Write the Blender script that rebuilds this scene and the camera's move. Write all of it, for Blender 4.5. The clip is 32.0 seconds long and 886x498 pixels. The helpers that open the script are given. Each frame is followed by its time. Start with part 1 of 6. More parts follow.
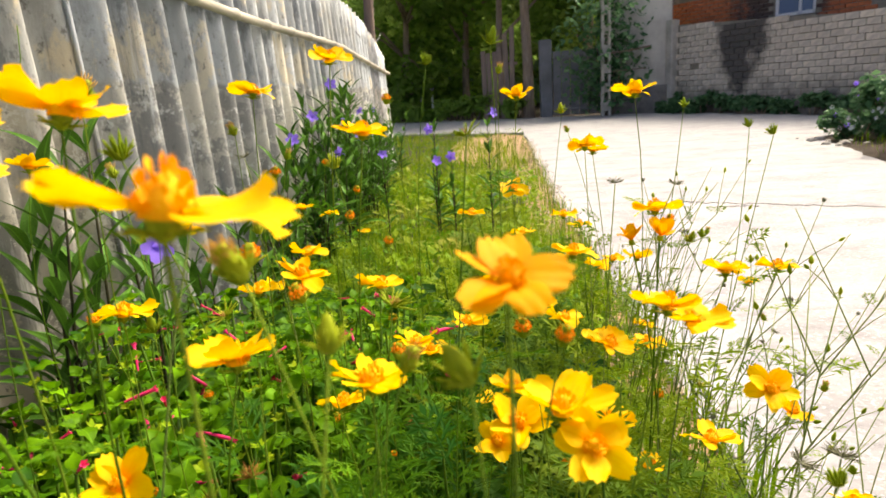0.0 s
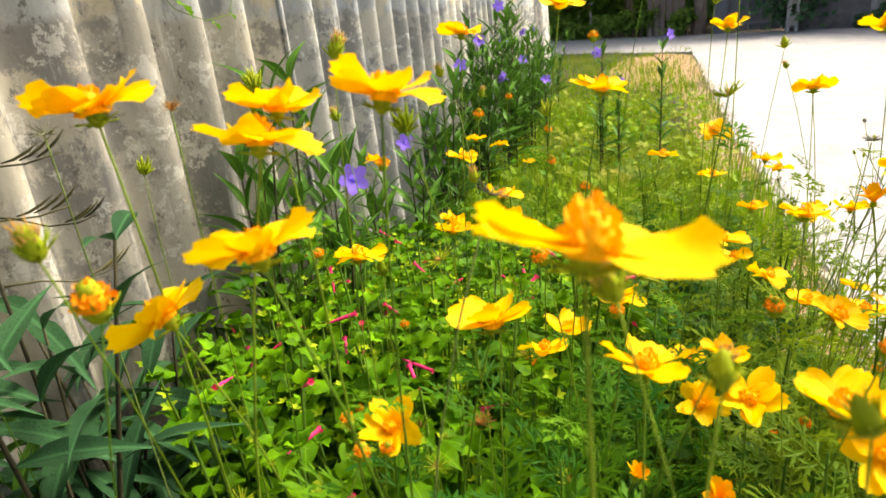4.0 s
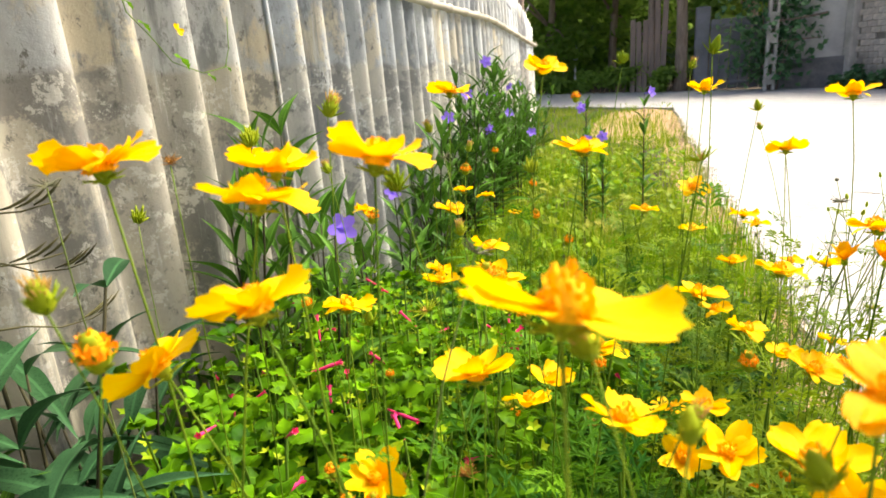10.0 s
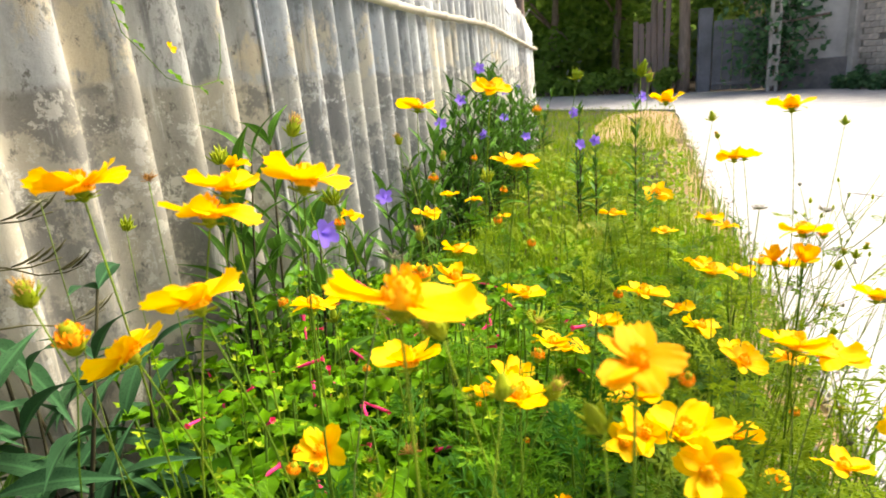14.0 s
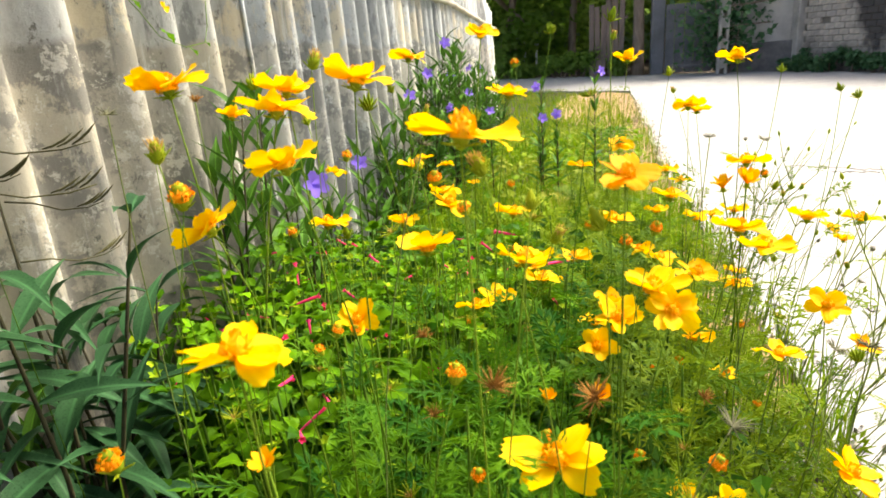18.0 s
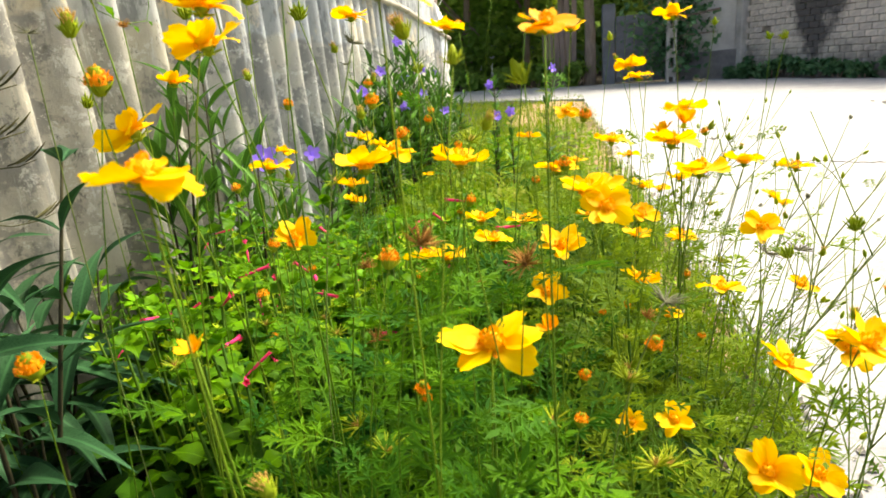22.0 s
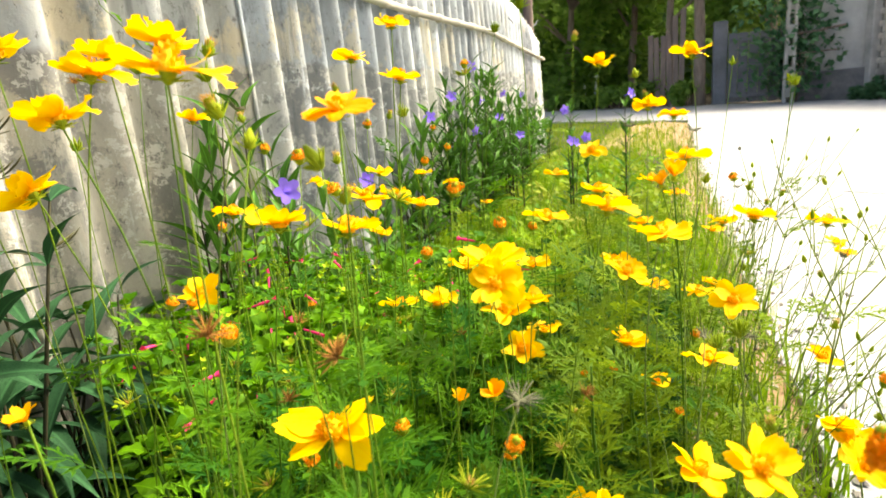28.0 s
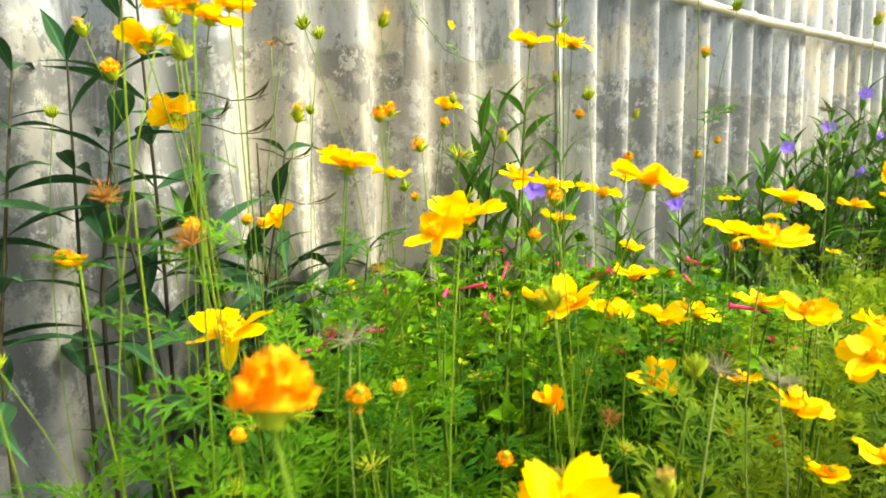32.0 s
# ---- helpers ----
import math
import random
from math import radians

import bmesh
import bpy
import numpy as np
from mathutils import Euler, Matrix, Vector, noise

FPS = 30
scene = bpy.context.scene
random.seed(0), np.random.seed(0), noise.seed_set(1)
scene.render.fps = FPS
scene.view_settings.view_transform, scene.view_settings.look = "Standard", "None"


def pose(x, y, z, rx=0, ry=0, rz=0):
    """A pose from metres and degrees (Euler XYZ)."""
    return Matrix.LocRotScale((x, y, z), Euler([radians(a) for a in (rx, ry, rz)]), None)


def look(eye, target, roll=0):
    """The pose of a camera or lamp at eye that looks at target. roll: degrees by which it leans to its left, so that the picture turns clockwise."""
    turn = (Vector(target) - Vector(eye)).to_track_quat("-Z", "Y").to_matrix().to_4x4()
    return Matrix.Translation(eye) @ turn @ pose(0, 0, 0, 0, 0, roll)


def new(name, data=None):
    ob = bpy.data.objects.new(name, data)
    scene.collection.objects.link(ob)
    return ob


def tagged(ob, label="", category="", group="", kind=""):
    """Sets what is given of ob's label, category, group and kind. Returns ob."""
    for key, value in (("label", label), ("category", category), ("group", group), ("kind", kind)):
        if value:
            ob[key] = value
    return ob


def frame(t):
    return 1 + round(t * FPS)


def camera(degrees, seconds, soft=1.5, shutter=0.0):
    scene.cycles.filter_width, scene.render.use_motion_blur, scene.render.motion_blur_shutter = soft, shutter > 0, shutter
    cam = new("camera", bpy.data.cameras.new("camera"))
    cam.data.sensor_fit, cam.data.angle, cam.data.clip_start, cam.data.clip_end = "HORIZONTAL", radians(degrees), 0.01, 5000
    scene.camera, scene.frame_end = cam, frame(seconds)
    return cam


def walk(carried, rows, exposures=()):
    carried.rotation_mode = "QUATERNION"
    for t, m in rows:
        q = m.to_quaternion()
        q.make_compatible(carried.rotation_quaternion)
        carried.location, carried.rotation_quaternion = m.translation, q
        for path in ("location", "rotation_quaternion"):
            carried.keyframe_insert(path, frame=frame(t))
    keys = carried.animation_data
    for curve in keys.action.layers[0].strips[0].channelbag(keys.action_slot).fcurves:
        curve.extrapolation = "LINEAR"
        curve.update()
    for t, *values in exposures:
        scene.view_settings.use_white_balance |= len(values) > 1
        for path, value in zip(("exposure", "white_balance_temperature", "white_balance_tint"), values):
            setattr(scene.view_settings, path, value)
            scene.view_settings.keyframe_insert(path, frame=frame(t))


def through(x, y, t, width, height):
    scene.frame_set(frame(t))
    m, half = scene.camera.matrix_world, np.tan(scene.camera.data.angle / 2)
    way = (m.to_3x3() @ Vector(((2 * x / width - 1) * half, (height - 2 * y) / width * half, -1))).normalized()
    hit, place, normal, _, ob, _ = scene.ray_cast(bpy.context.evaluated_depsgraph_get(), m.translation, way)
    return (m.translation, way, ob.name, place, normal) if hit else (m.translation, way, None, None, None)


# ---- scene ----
cam = camera(69.65, 32.0, soft=1.65, shutter=0.5)
cam.data.dof.use_dof, cam.data.dof.focus_distance, cam.data.dof.aperture_fstop = True, 0.9, 14.0
# seconds, eye x, y, z in metres, yaw, pitch, roll in degrees
ROWS = [
    (0.0, -0.007, -0.010, 0.825, 1.61, -13.90, 3.66),
    (0.5, -0.011, -0.006, 0.833, 2.53, -14.35, 4.43),
    (1.0, -0.016, 0.005, 0.843, 4.45, -16.18, 4.20),
    (1.5, -0.017, 0.013, 0.850, 6.81, -19.25, 3.98),
    (2.0, -0.023, 0.016, 0.862, 9.26, -22.45, 5.19),
    (2.5, -0.028, 0.021, 0.863, 10.92, -22.76, 6.06),
    (3.0, -0.043, 0.011, 0.861, 12.91, -21.96, 6.20),
    (3.5, -0.060, -0.001, 0.860, 13.94, -20.96, 5.52),
    (4.0, -0.075, -0.009, 0.857, 14.67, -19.94, 4.49),
    (4.5, -0.083, -0.011, 0.857, 14.25, -18.67, 3.65),
    (6.5, -0.080, -0.020, 0.860, 13.45, -16.13, 2.57),
    (7.0, -0.080, -0.022, 0.862, 13.48, -16.07, 2.53),
    (7.5, -0.078, -0.021, 0.862, 13.45, -16.04, 2.86),
    (8.0, -0.078, -0.022, 0.862, 13.40, -15.98, 3.00),
    (8.5, -0.078, -0.020, 0.861, 13.54, -15.96, 3.01),
    (9.0, -0.077, -0.016, 0.860, 13.70, -15.80, 3.21),
    (9.5, -0.076, -0.018, 0.862, 13.77, -15.69, 3.04),
    (10.0, -0.072, -0.022, 0.866, 13.71, -15.76, 3.35),
    (10.5, -0.064, -0.018, 0.866, 13.92, -15.83, 3.42),
    (11.0, -0.058, -0.019, 0.863, 13.91, -15.89, 3.54),
    (11.5, -0.057, -0.023, 0.864, 14.13, -16.08, 3.71),
    (12.0, -0.047, -0.027, 0.866, 13.93, -16.11, 3.51),
    (12.5, -0.032, -0.038, 0.870, 14.14, -15.89, 3.84),
    (13.0, -0.017, -0.047, 0.875, 15.23, -15.77, 4.20),
    (13.5, -0.018, -0.054, 0.878, 15.41, -15.47, 4.22),
    (14.0, -0.007, -0.069, 0.882, 14.18, -15.53, 3.74),
    (14.5, 0.001, -0.095, 0.894, 12.61, -15.27, 3.48),
    (16.5, -0.001, -0.154, 0.880, 9.06, -16.45, 3.43),
    (17.0, -0.008, -0.170, 0.867, 8.68, -17.02, 3.68),
    (17.5, -0.015, -0.182, 0.855, 9.29, -17.27, 3.57),
    (18.0, -0.028, -0.189, 0.842, 10.47, -17.11, 3.50),
    (18.5, -0.029, -0.195, 0.833, 10.59, -17.37, 3.65),
    (19.0, -0.018, -0.205, 0.820, 10.59, -17.11, 3.73),
    (19.5, -0.023, -0.208, 0.810, 10.34, -16.60, 3.69),
    (20.0, -0.030, -0.212, 0.797, 9.13, -16.08, 3.09),
    (20.5, -0.019, -0.206, 0.791, 5.20, -16.41, 4.21),
    (21.0, -0.006, -0.200, 0.786, 4.58, -17.13, 5.15),
    (21.5, -0.010, -0.206, 0.768, 6.56, -17.11, 5.06),
    (22.0, -0.010, -0.208, 0.757, 6.77, -16.00, 4.25),
    (22.5, -0.015, -0.208, 0.759, 5.80, -16.17, 3.60),
    (23.0, -0.012, -0.208, 0.764, 5.18, -16.29, 3.62),
    (23.5, -0.013, -0.210, 0.759, 5.01, -16.71, 3.66),
    (24.0, -0.010, -0.201, 0.759, 6.37, -17.81, 3.43),
    (24.5, -0.009, -0.202, 0.757, 8.29, -19.31, 2.92),
    (25.0, 0.004, -0.189, 0.759, 8.14, -19.34, 3.26),
    (25.5, 0.037, -0.158, 0.759, 7.31, -19.32, 2.77),
    (27.5, 0.125, -0.147, 0.774, 13.33, -15.43, 5.46),
    (28.0, 0.144, -0.142, 0.779, 16.02, -13.83, 4.15),
    (28.5, 0.165, -0.135, 0.778, 17.11, -12.68, 3.38),
    (29.0, 0.188, -0.123, 0.775, 20.91, -12.72, 2.78),
    (29.5, 0.242, -0.093, 0.730, 29.26, -9.38, 1.82),
    (30.0, 0.283, -0.069, 0.715, 34.31, -10.70, 1.31),
    (30.5, 0.312, -0.049, 0.708, 42.45, -11.04, 0.60),
    (31.0, 0.341, -0.015, 0.701, 47.11, -11.79, 0.13),
    (31.5, 0.362, 0.010, 0.691, 50.61, -10.79, 0.66),
    (32.0, 0.364, 0.038, 0.699, 51.22, -9.43, 0.11),
]
walk(cam, [(t, pose(x, y, z, 90 + pitch, roll, yaw)) for t, x, y, z, yaw, pitch, roll in ROWS],
     [(0.0, 0.98, 7050, 12), (2.0, 0.94, 7150, 12), (5.0, 1.28, 6900, 10), (14.5, 1.37, 6900, 10), (20.0, 1.33, 6900, 7), (25.5, 1.34, 6900, 5), (28.0, 1.58, 6900, 6), (32.0, 1.55, 7000, 3)])

# ---- light ----
world = bpy.data.worlds.new("sky")
scene.world = world
world.use_nodes = True
wn = world.node_tree.nodes
sky = wn.new("ShaderNodeTexSky")
sky.sky_type = "NISHITA"
sky.sun_disc = False
sky.sun_elevation, sky.sun_rotation = radians(51), radians(47)
sky.dust_density, sky.air_density, sky.ozone_density = 6.0, 0.6, 0.6
wn["Background"].inputs["Strength"].default_value = 0.15
world.node_tree.links.new(sky.outputs[0], wn["Background"].inputs["Color"])
sun = new("sun", bpy.data.lights.new("sun", "SUN"))
sun.data.energy, sun.data.angle, sun.data.color = 2.7, radians(18), (1.0, 0.95, 0.83)
sun.matrix_world = look((5.4, 5.4, 9.5), (0, 0.4, 0))


# ---- materials ----
def shader(name, rough=0.7, metal=0.0):
    m = bpy.data.materials.new(name)
    m.use_nodes = True
    b = m.node_tree.nodes["Principled BSDF"]
    b.inputs["Roughness"].default_value, b.inputs["Metallic"].default_value = rough, metal
    return m, m.node_tree.nodes, m.node_tree.links, b


def mixed(nt, links, a, b, factor, mode="MIX"):
    """A colour mix; a, b: colours or sockets, factor: a number or a socket."""
    n = nt.new("ShaderNodeMix")
    n.data_type, n.blend_type = "RGBA", mode
    for socket, value in ((n.inputs[0], factor), (n.inputs[6], a), (n.inputs[7], b)):
        if isinstance(value, bpy.types.NodeSocket):
            links.new(value, socket)
        else:
            socket.default_value = (*value, 1) if isinstance(value, tuple) else value
    return n.outputs[2]


def noisy(nt, links, scale, detail=4.0, rough=0.6, low=0.35, high=0.65, stretch=None, where="Object"):
    """A noise between 0 and 1 with a chosen contrast."""
    co = nt.new("ShaderNodeTexCoord")
    n = nt.new("ShaderNodeTexNoise")
    n.inputs["Scale"].default_value, n.inputs["Detail"].default_value, n.inputs["Roughness"].default_value = scale, detail, rough
    src = co.outputs[where]
    if stretch:
        mp = nt.new("ShaderNodeMapping")
        mp.inputs["Scale"].default_value = stretch
        links.new(src, mp.inputs[0])
        src = mp.outputs[0]
    links.new(src, n.inputs["Vector"])
    r = nt.new("ShaderNodeMapRange")
    r.inputs[1].default_value, r.inputs[2].default_value = low, high
    links.new(n.outputs["Fac"], r.inputs[0])
    return r.outputs[0]


def bump(nt, links, b, height, strength=0.3, distance=0.01):
    n = nt.new("ShaderNodeBump")
    n.inputs["Strength"].default_value, n.inputs["Distance"].default_value = strength, distance
    links.new(height, n.inputs["Height"])
    links.new(n.outputs[0], b.inputs["Normal"])


def per_object(nt, links, low=0.0, high=1.0):
    o = nt.new("ShaderNodeObjectInfo")
    r = nt.new("ShaderNodeMapRange")
    r.inputs[3].default_value, r.inputs[4].default_value = low, high
    links.new(o.outputs["Random"], r.inputs[0])
    return r.outputs[0]


def per_island(nt, links, low=0.0, high=1.0):
    o = nt.new("ShaderNodeNewGeometry")
    r = nt.new("ShaderNodeMapRange")
    r.inputs[3].default_value, r.inputs[4].default_value = low, high
    links.new(o.outputs["Random Per Island"], r.inputs[0])
    return r.outputs[0]


def plain(name, col, col2, scale=20.0, rough=0.8, strength=0.2, distance=0.005, low=0.35, high=0.65, stretch=None):
    """Two tones by noise, with a fine bump."""
    m, nt, ln, b = shader(name, rough)
    b.inputs["Specular IOR Level"].default_value = 0.2
    f = noisy(nt, ln, scale, 5.0, 0.65, low, high, stretch)
    ln.new(mixed(nt, ln, col, col2, f), b.inputs["Base Color"])
    bump(nt, ln, b, noisy(nt, ln, scale * 5, 4.0, 0.7, 0.2, 0.8, stretch), strength, distance)
    return m


def leafy(name, dark, light, rough=0.5, veins=0.0, through=0.25, spread="island", dry=None):
    """Leaf: tone by leaf, mottled, lets some light through."""
    m, nt, ln, b = shader(name, rough)
    tone = per_island(nt, ln) if spread == "island" else per_object(nt, ln)
    if spread == "both":
        both = nt.new("ShaderNodeMath")
        both.operation = "PINGPONG"
        both.inputs[1].default_value = 1.0
        add = nt.new("ShaderNodeMath")
        ln.new(tone, add.inputs[0])
        ln.new(per_island(nt, ln), add.inputs[1])
        ln.new(add.outputs[0], both.inputs[0])
        tone = both.outputs[0]
    c = mixed(nt, ln, dark, light, tone)
    c = mixed(nt, ln, c, tuple(v * 0.6 for v in dark), noisy(nt, ln, 60.0, 3.0, 0.6, 0.5, 0.8))
    if dry:
        c = mixed(nt, ln, c, dry, noisy(nt, ln, 1.7, 5.0, 0.65, 0.48, 0.72))
        c = mixed(nt, ln, c, dark, noisy(nt, ln, 3.1, 4.0, 0.6, 0.50, 0.72))
    if veins:
        co = nt.new("ShaderNodeTexCoord")
        sep = nt.new("ShaderNodeSeparateXYZ")
        ln.new(co.outputs["Object"], sep.inputs[0])
        off = nt.new("ShaderNodeMath")
        off.operation = "ABSOLUTE"
        ln.new(sep.outputs["Y"], off.inputs[0])
        rib = nt.new("ShaderNodeMapRange")
        rib.inputs[1].default_value, rib.inputs[2].default_value, rib.inputs[3].default_value, rib.inputs[4].default_value = veins * 0.5, veins, 0.5, 0.0
        ln.new(off.outputs[0], rib.inputs[0])
        c = mixed(nt, ln, c, tuple(min(1, v * 1.9) for v in light), rib.outputs[0])
    ln.new(c, b.inputs["Base Color"])
    b.inputs["Specular IOR Level"].default_value = 0.05
    t = nt.new("ShaderNodeBsdfTranslucent")
    ln.new(mixed(nt, ln, c, tuple(min(1, v * 1.2) for v in light), 0.5), t.inputs["Color"])
    mx = nt.new("ShaderNodeMixShader")
    mx.inputs[0].default_value = through
    ln.new(b.outputs[0], mx.inputs[1])
    ln.new(t.outputs[0], mx.inputs[2])
    ln.new(mx.outputs[0], nt["Material Output"].inputs["Surface"])
    return m


def height_band(nt, links, z0, z1, rough=0.1):
    """0 below z0, 1 above z1, with a ragged border."""
    co = nt.new("ShaderNodeTexCoord")
    sep = nt.new("ShaderNodeSeparateXYZ")
    links.new(co.outputs["Object"], sep.inputs[0])
    n = nt.new("ShaderNodeTexNoise")
    n.inputs["Scale"].default_value, n.inputs["Detail"].default_value = 7.0, 5.0
    links.new(co.outputs["Object"], n.inputs["Vector"])
    add = nt.new("ShaderNodeMath")
    add.operation = "MULTIPLY_ADD"
    links.new(n.outputs["Fac"], add.inputs[0])
    add.inputs[1].default_value = rough
    links.new(sep.outputs["Z"], add.inputs[2])
    r = nt.new("ShaderNodeMapRange")
    r.inputs[1].default_value, r.inputs[2].default_value = z0 + rough / 2, z1 + rough / 2
    links.new(add.outputs[0], r.inputs[0])
    return r.outputs[0]


def cement_sheet():
    """Weathered fibre cement: pale paste, grey lichen blotches, dark runs, a bluish damp upper band; tint by sheet."""
    m, nt, ln, b = shader("weathered_cement_sheet", 0.9)
    tint = nt.new("ShaderNodeObjectInfo")
    low = mixed(nt, ln, (0.40, 0.385, 0.33), (0.305, 0.30, 0.275), noisy(nt, ln, 3.5, 7.0, 0.68, 0.45, 0.55, (1, 1, 0.6)))
    low = mixed(nt, ln, low, (0.20, 0.20, 0.19), noisy(nt, ln, 6.5, 10.0, 0.74, 0.495, 0.535))
    low = mixed(nt, ln, low, (0.50, 0.50, 0.47), noisy(nt, ln, 15.0, 10.0, 0.80, 0.555, 0.575))
    high = mixed(nt, ln, (0.385, 0.41, 0.425), (0.29, 0.305, 0.305), noisy(nt, ln, 6.0, 8.0, 0.7, 0.44, 0.54, (1, 1, 0.3)))
    high = mixed(nt, ln, high, (0.20, 0.215, 0.225), noisy(nt, ln, 9.0, 10.0, 0.76, 0.53, 0.58, (1, 1, 0.45)))
    high = mixed(nt, ln, high, (0.46, 0.42, 0.33), noisy(nt, ln, 4.0, 8.0, 0.7, 0.55, 0.60, (1, 1, 0.6)))
    c = mixed(nt, ln, low, high, height_band(nt, ln, 0.885, 0.90, 0.12))
    c = mixed(nt, ln, c, (0.10, 0.11, 0.12), noisy(nt, ln, 5.0, 7.0, 0.7, 0.56, 0.68, (2.2, 2.2, 0.22)))
    c = mixed(nt, ln, c, (0.56, 0.58, 0.58), noisy(nt, ln, 8.0, 6.0, 0.7, 0.60, 0.72, (2.5, 2.5, 0.25)))
    c = mixed(nt, ln, c, (0.14, 0.14, 0.13), noisy(nt, ln, 42.0, 8.0, 0.8, 0.57, 0.63, (1, 1, 0.6)))
    c = mixed(nt, ln, c, tint.outputs["Color"], 1.0, "MULTIPLY")
    ln.new(c, b.inputs["Base Color"])
    bump(nt, ln, b, noisy(nt, ln, 90.0, 6.0, 0.75, 0.2, 0.8), 0.35, 0.004)
    return m


MAT_SHEET = cement_sheet()
MAT_BAMBOO = plain("dry_bamboo", (0.50, 0.46, 0.36), (0.27, 0.25, 0.20), 9.0, 0.6, 0.2, 0.002, 0.4, 0.7, (1, 0.2, 1))


def concrete_road():
    m, nt, ln, b = shader("pale_concrete", 0.85)
    c = mixed(nt, ln, (0.37, 0.365, 0.35), (0.26, 0.255, 0.25), noisy(nt, ln, 2.4, 8.0, 0.7, 0.42, 0.62, (1.0, 1.6, 1.0)))
    c = mixed(nt, ln, c, (0.15, 0.147, 0.145), noisy(nt, ln, 16.0, 9.0, 0.82, 0.54, 0.68, (0.7, 1.5, 1.0)))
    c = mixed(nt, ln, c, (0.60, 0.59, 0.57), noisy(nt, ln, 60.0, 3.0, 0.8, 0.55, 0.7))
    ln.new(c, b.inputs["Base Color"])
    bump(nt, ln, b, noisy(nt, ln, 120.0, 5.0, 0.8, 0.2, 0.8), 0.4, 0.004)
    return m


MAT_ROAD = concrete_road()
# Brown soil, darkened so that its colour carries the plants' shade.
MAT_SOIL = plain("shaded_soil", (0.035, 0.027, 0.018), (0.075, 0.055, 0.035), 9.0, 0.95, 0.6, 0.02)
MAT_DIRT = plain("sandy_dirt", (0.46, 0.29, 0.16), (0.27, 0.18, 0.10), 9.0, 0.95, 0.5, 0.01)


# ---- mesh helpers ----
def mesh_of(name, verts, faces, smooth=False):
    me = bpy.data.meshes.new(name)
    me.from_pydata([tuple(v) for v in verts], [], faces)
    if smooth:
        me.polygons.foreach_set("use_smooth", [True] * len(me.polygons))
    me.update()
    return me


def shown(name, me, material, parent=None, label="", m=None):
    """Links a mesh as one object, under a thing or part when parent is given."""
    ob = new(name, me)
    if material and not me.materials:
        me.materials.append(material)
    if parent:
        ob.parent = parent
    if m is not None:
        ob.matrix_basis = m
    if label:
        tagged(ob, label)
    return ob


def part(name, bm, material, parent, label=""):
    me = bpy.data.meshes.new(name)
    bm.to_mesh(me)
    bm.free()
    return shown(name, me, material, parent, label)


def thing(name, place, label, category, group="", kind=""):
    """An empty at a thing's base."""
    ob = new(name)
    ob.empty_display_size = 0.02
    ob.location = place
    return tagged(ob, label, category, group, kind)


def box_mesh(name, x, y, z, bevel=0.0):
    bm = bmesh.new()
    bmesh.ops.create_cube(bm, size=1.0)
    bmesh.ops.scale(bm, vec=(x, y, z), verts=bm.verts)
    if bevel:
        bmesh.ops.bevel(bm, geom=bm.edges[:], offset=bevel, segments=1, affect="EDGES")
    me = bpy.data.meshes.new(name)
    bm.to_mesh(me)
    bm.free()
    return me


def tube(points, radii, sides=6):
    """Verts and faces of a round tube along points, closed at its ends."""
    verts, faces = [], []
    n = len(points)
    for i, p in enumerate(points):
        p = Vector(p)
        d = (Vector(points[min(i + 1, n - 1)]) - Vector(points[max(i - 1, 0)])).normalized()
        u = d.cross(Vector((0.3, 0.9, 0.2))).normalized()
        v = d.cross(u)
        r = radii if isinstance(radii, (int, float)) else radii[i]
        for k in range(sides):
            a = 2 * math.pi * k / sides
            verts.append(p + r * (math.cos(a) * u + math.sin(a) * v))
    for i in range(n - 1):
        for k in range(sides):
            a, b = i * sides + k, i * sides + (k + 1) % sides
            faces.append((a, b, b + sides, a + sides))
    faces.append(tuple(range(sides))[::-1])
    faces.append(tuple(range((n - 1) * sides, n * sides)))
    return verts, faces


def joined(pieces):
    verts, faces = [], []
    for v, f in pieces:
        o = len(verts)
        verts += v
        faces += [tuple(i + o for i in q) for q in f]
    return verts, faces


def placed(piece, m):
    return [m @ Vector(v) for v in piece[0]], piece[1]


# ---- ground and road ----
def ragged(a, b, n, amount, rng):
    """Points from a to b with small sideways jumps."""
    out = []
    d = (Vector(b) - Vector(a))
    side = Vector((-d.y, d.x)).normalized()
    for i in range(n):
        p = Vector(a) + d * (i / n) + side * rng.uniform(-amount, amount)
        out.append((p.x, p.y))
    return out


def slab(name, outline, z0, z1, material, label, category):
    bm = bmesh.new()
    top = [bm.verts.new((x, y, z1)) for x, y in outline]
    low = [bm.verts.new((x, y, z0)) for x, y in outline]
    f = bm.faces.new(top)
    for i in range(len(top)):
        j = (i + 1) % len(top)
        bm.faces.new((top[i], low[i], low[j], top[j]))
    bmesh.ops.recalc_face_normals(bm, faces=bm.faces)
    bmesh.ops.triangulate(bm, faces=[f])
    return tagged(part(name, bm, material, None), label, category, kind="structure")


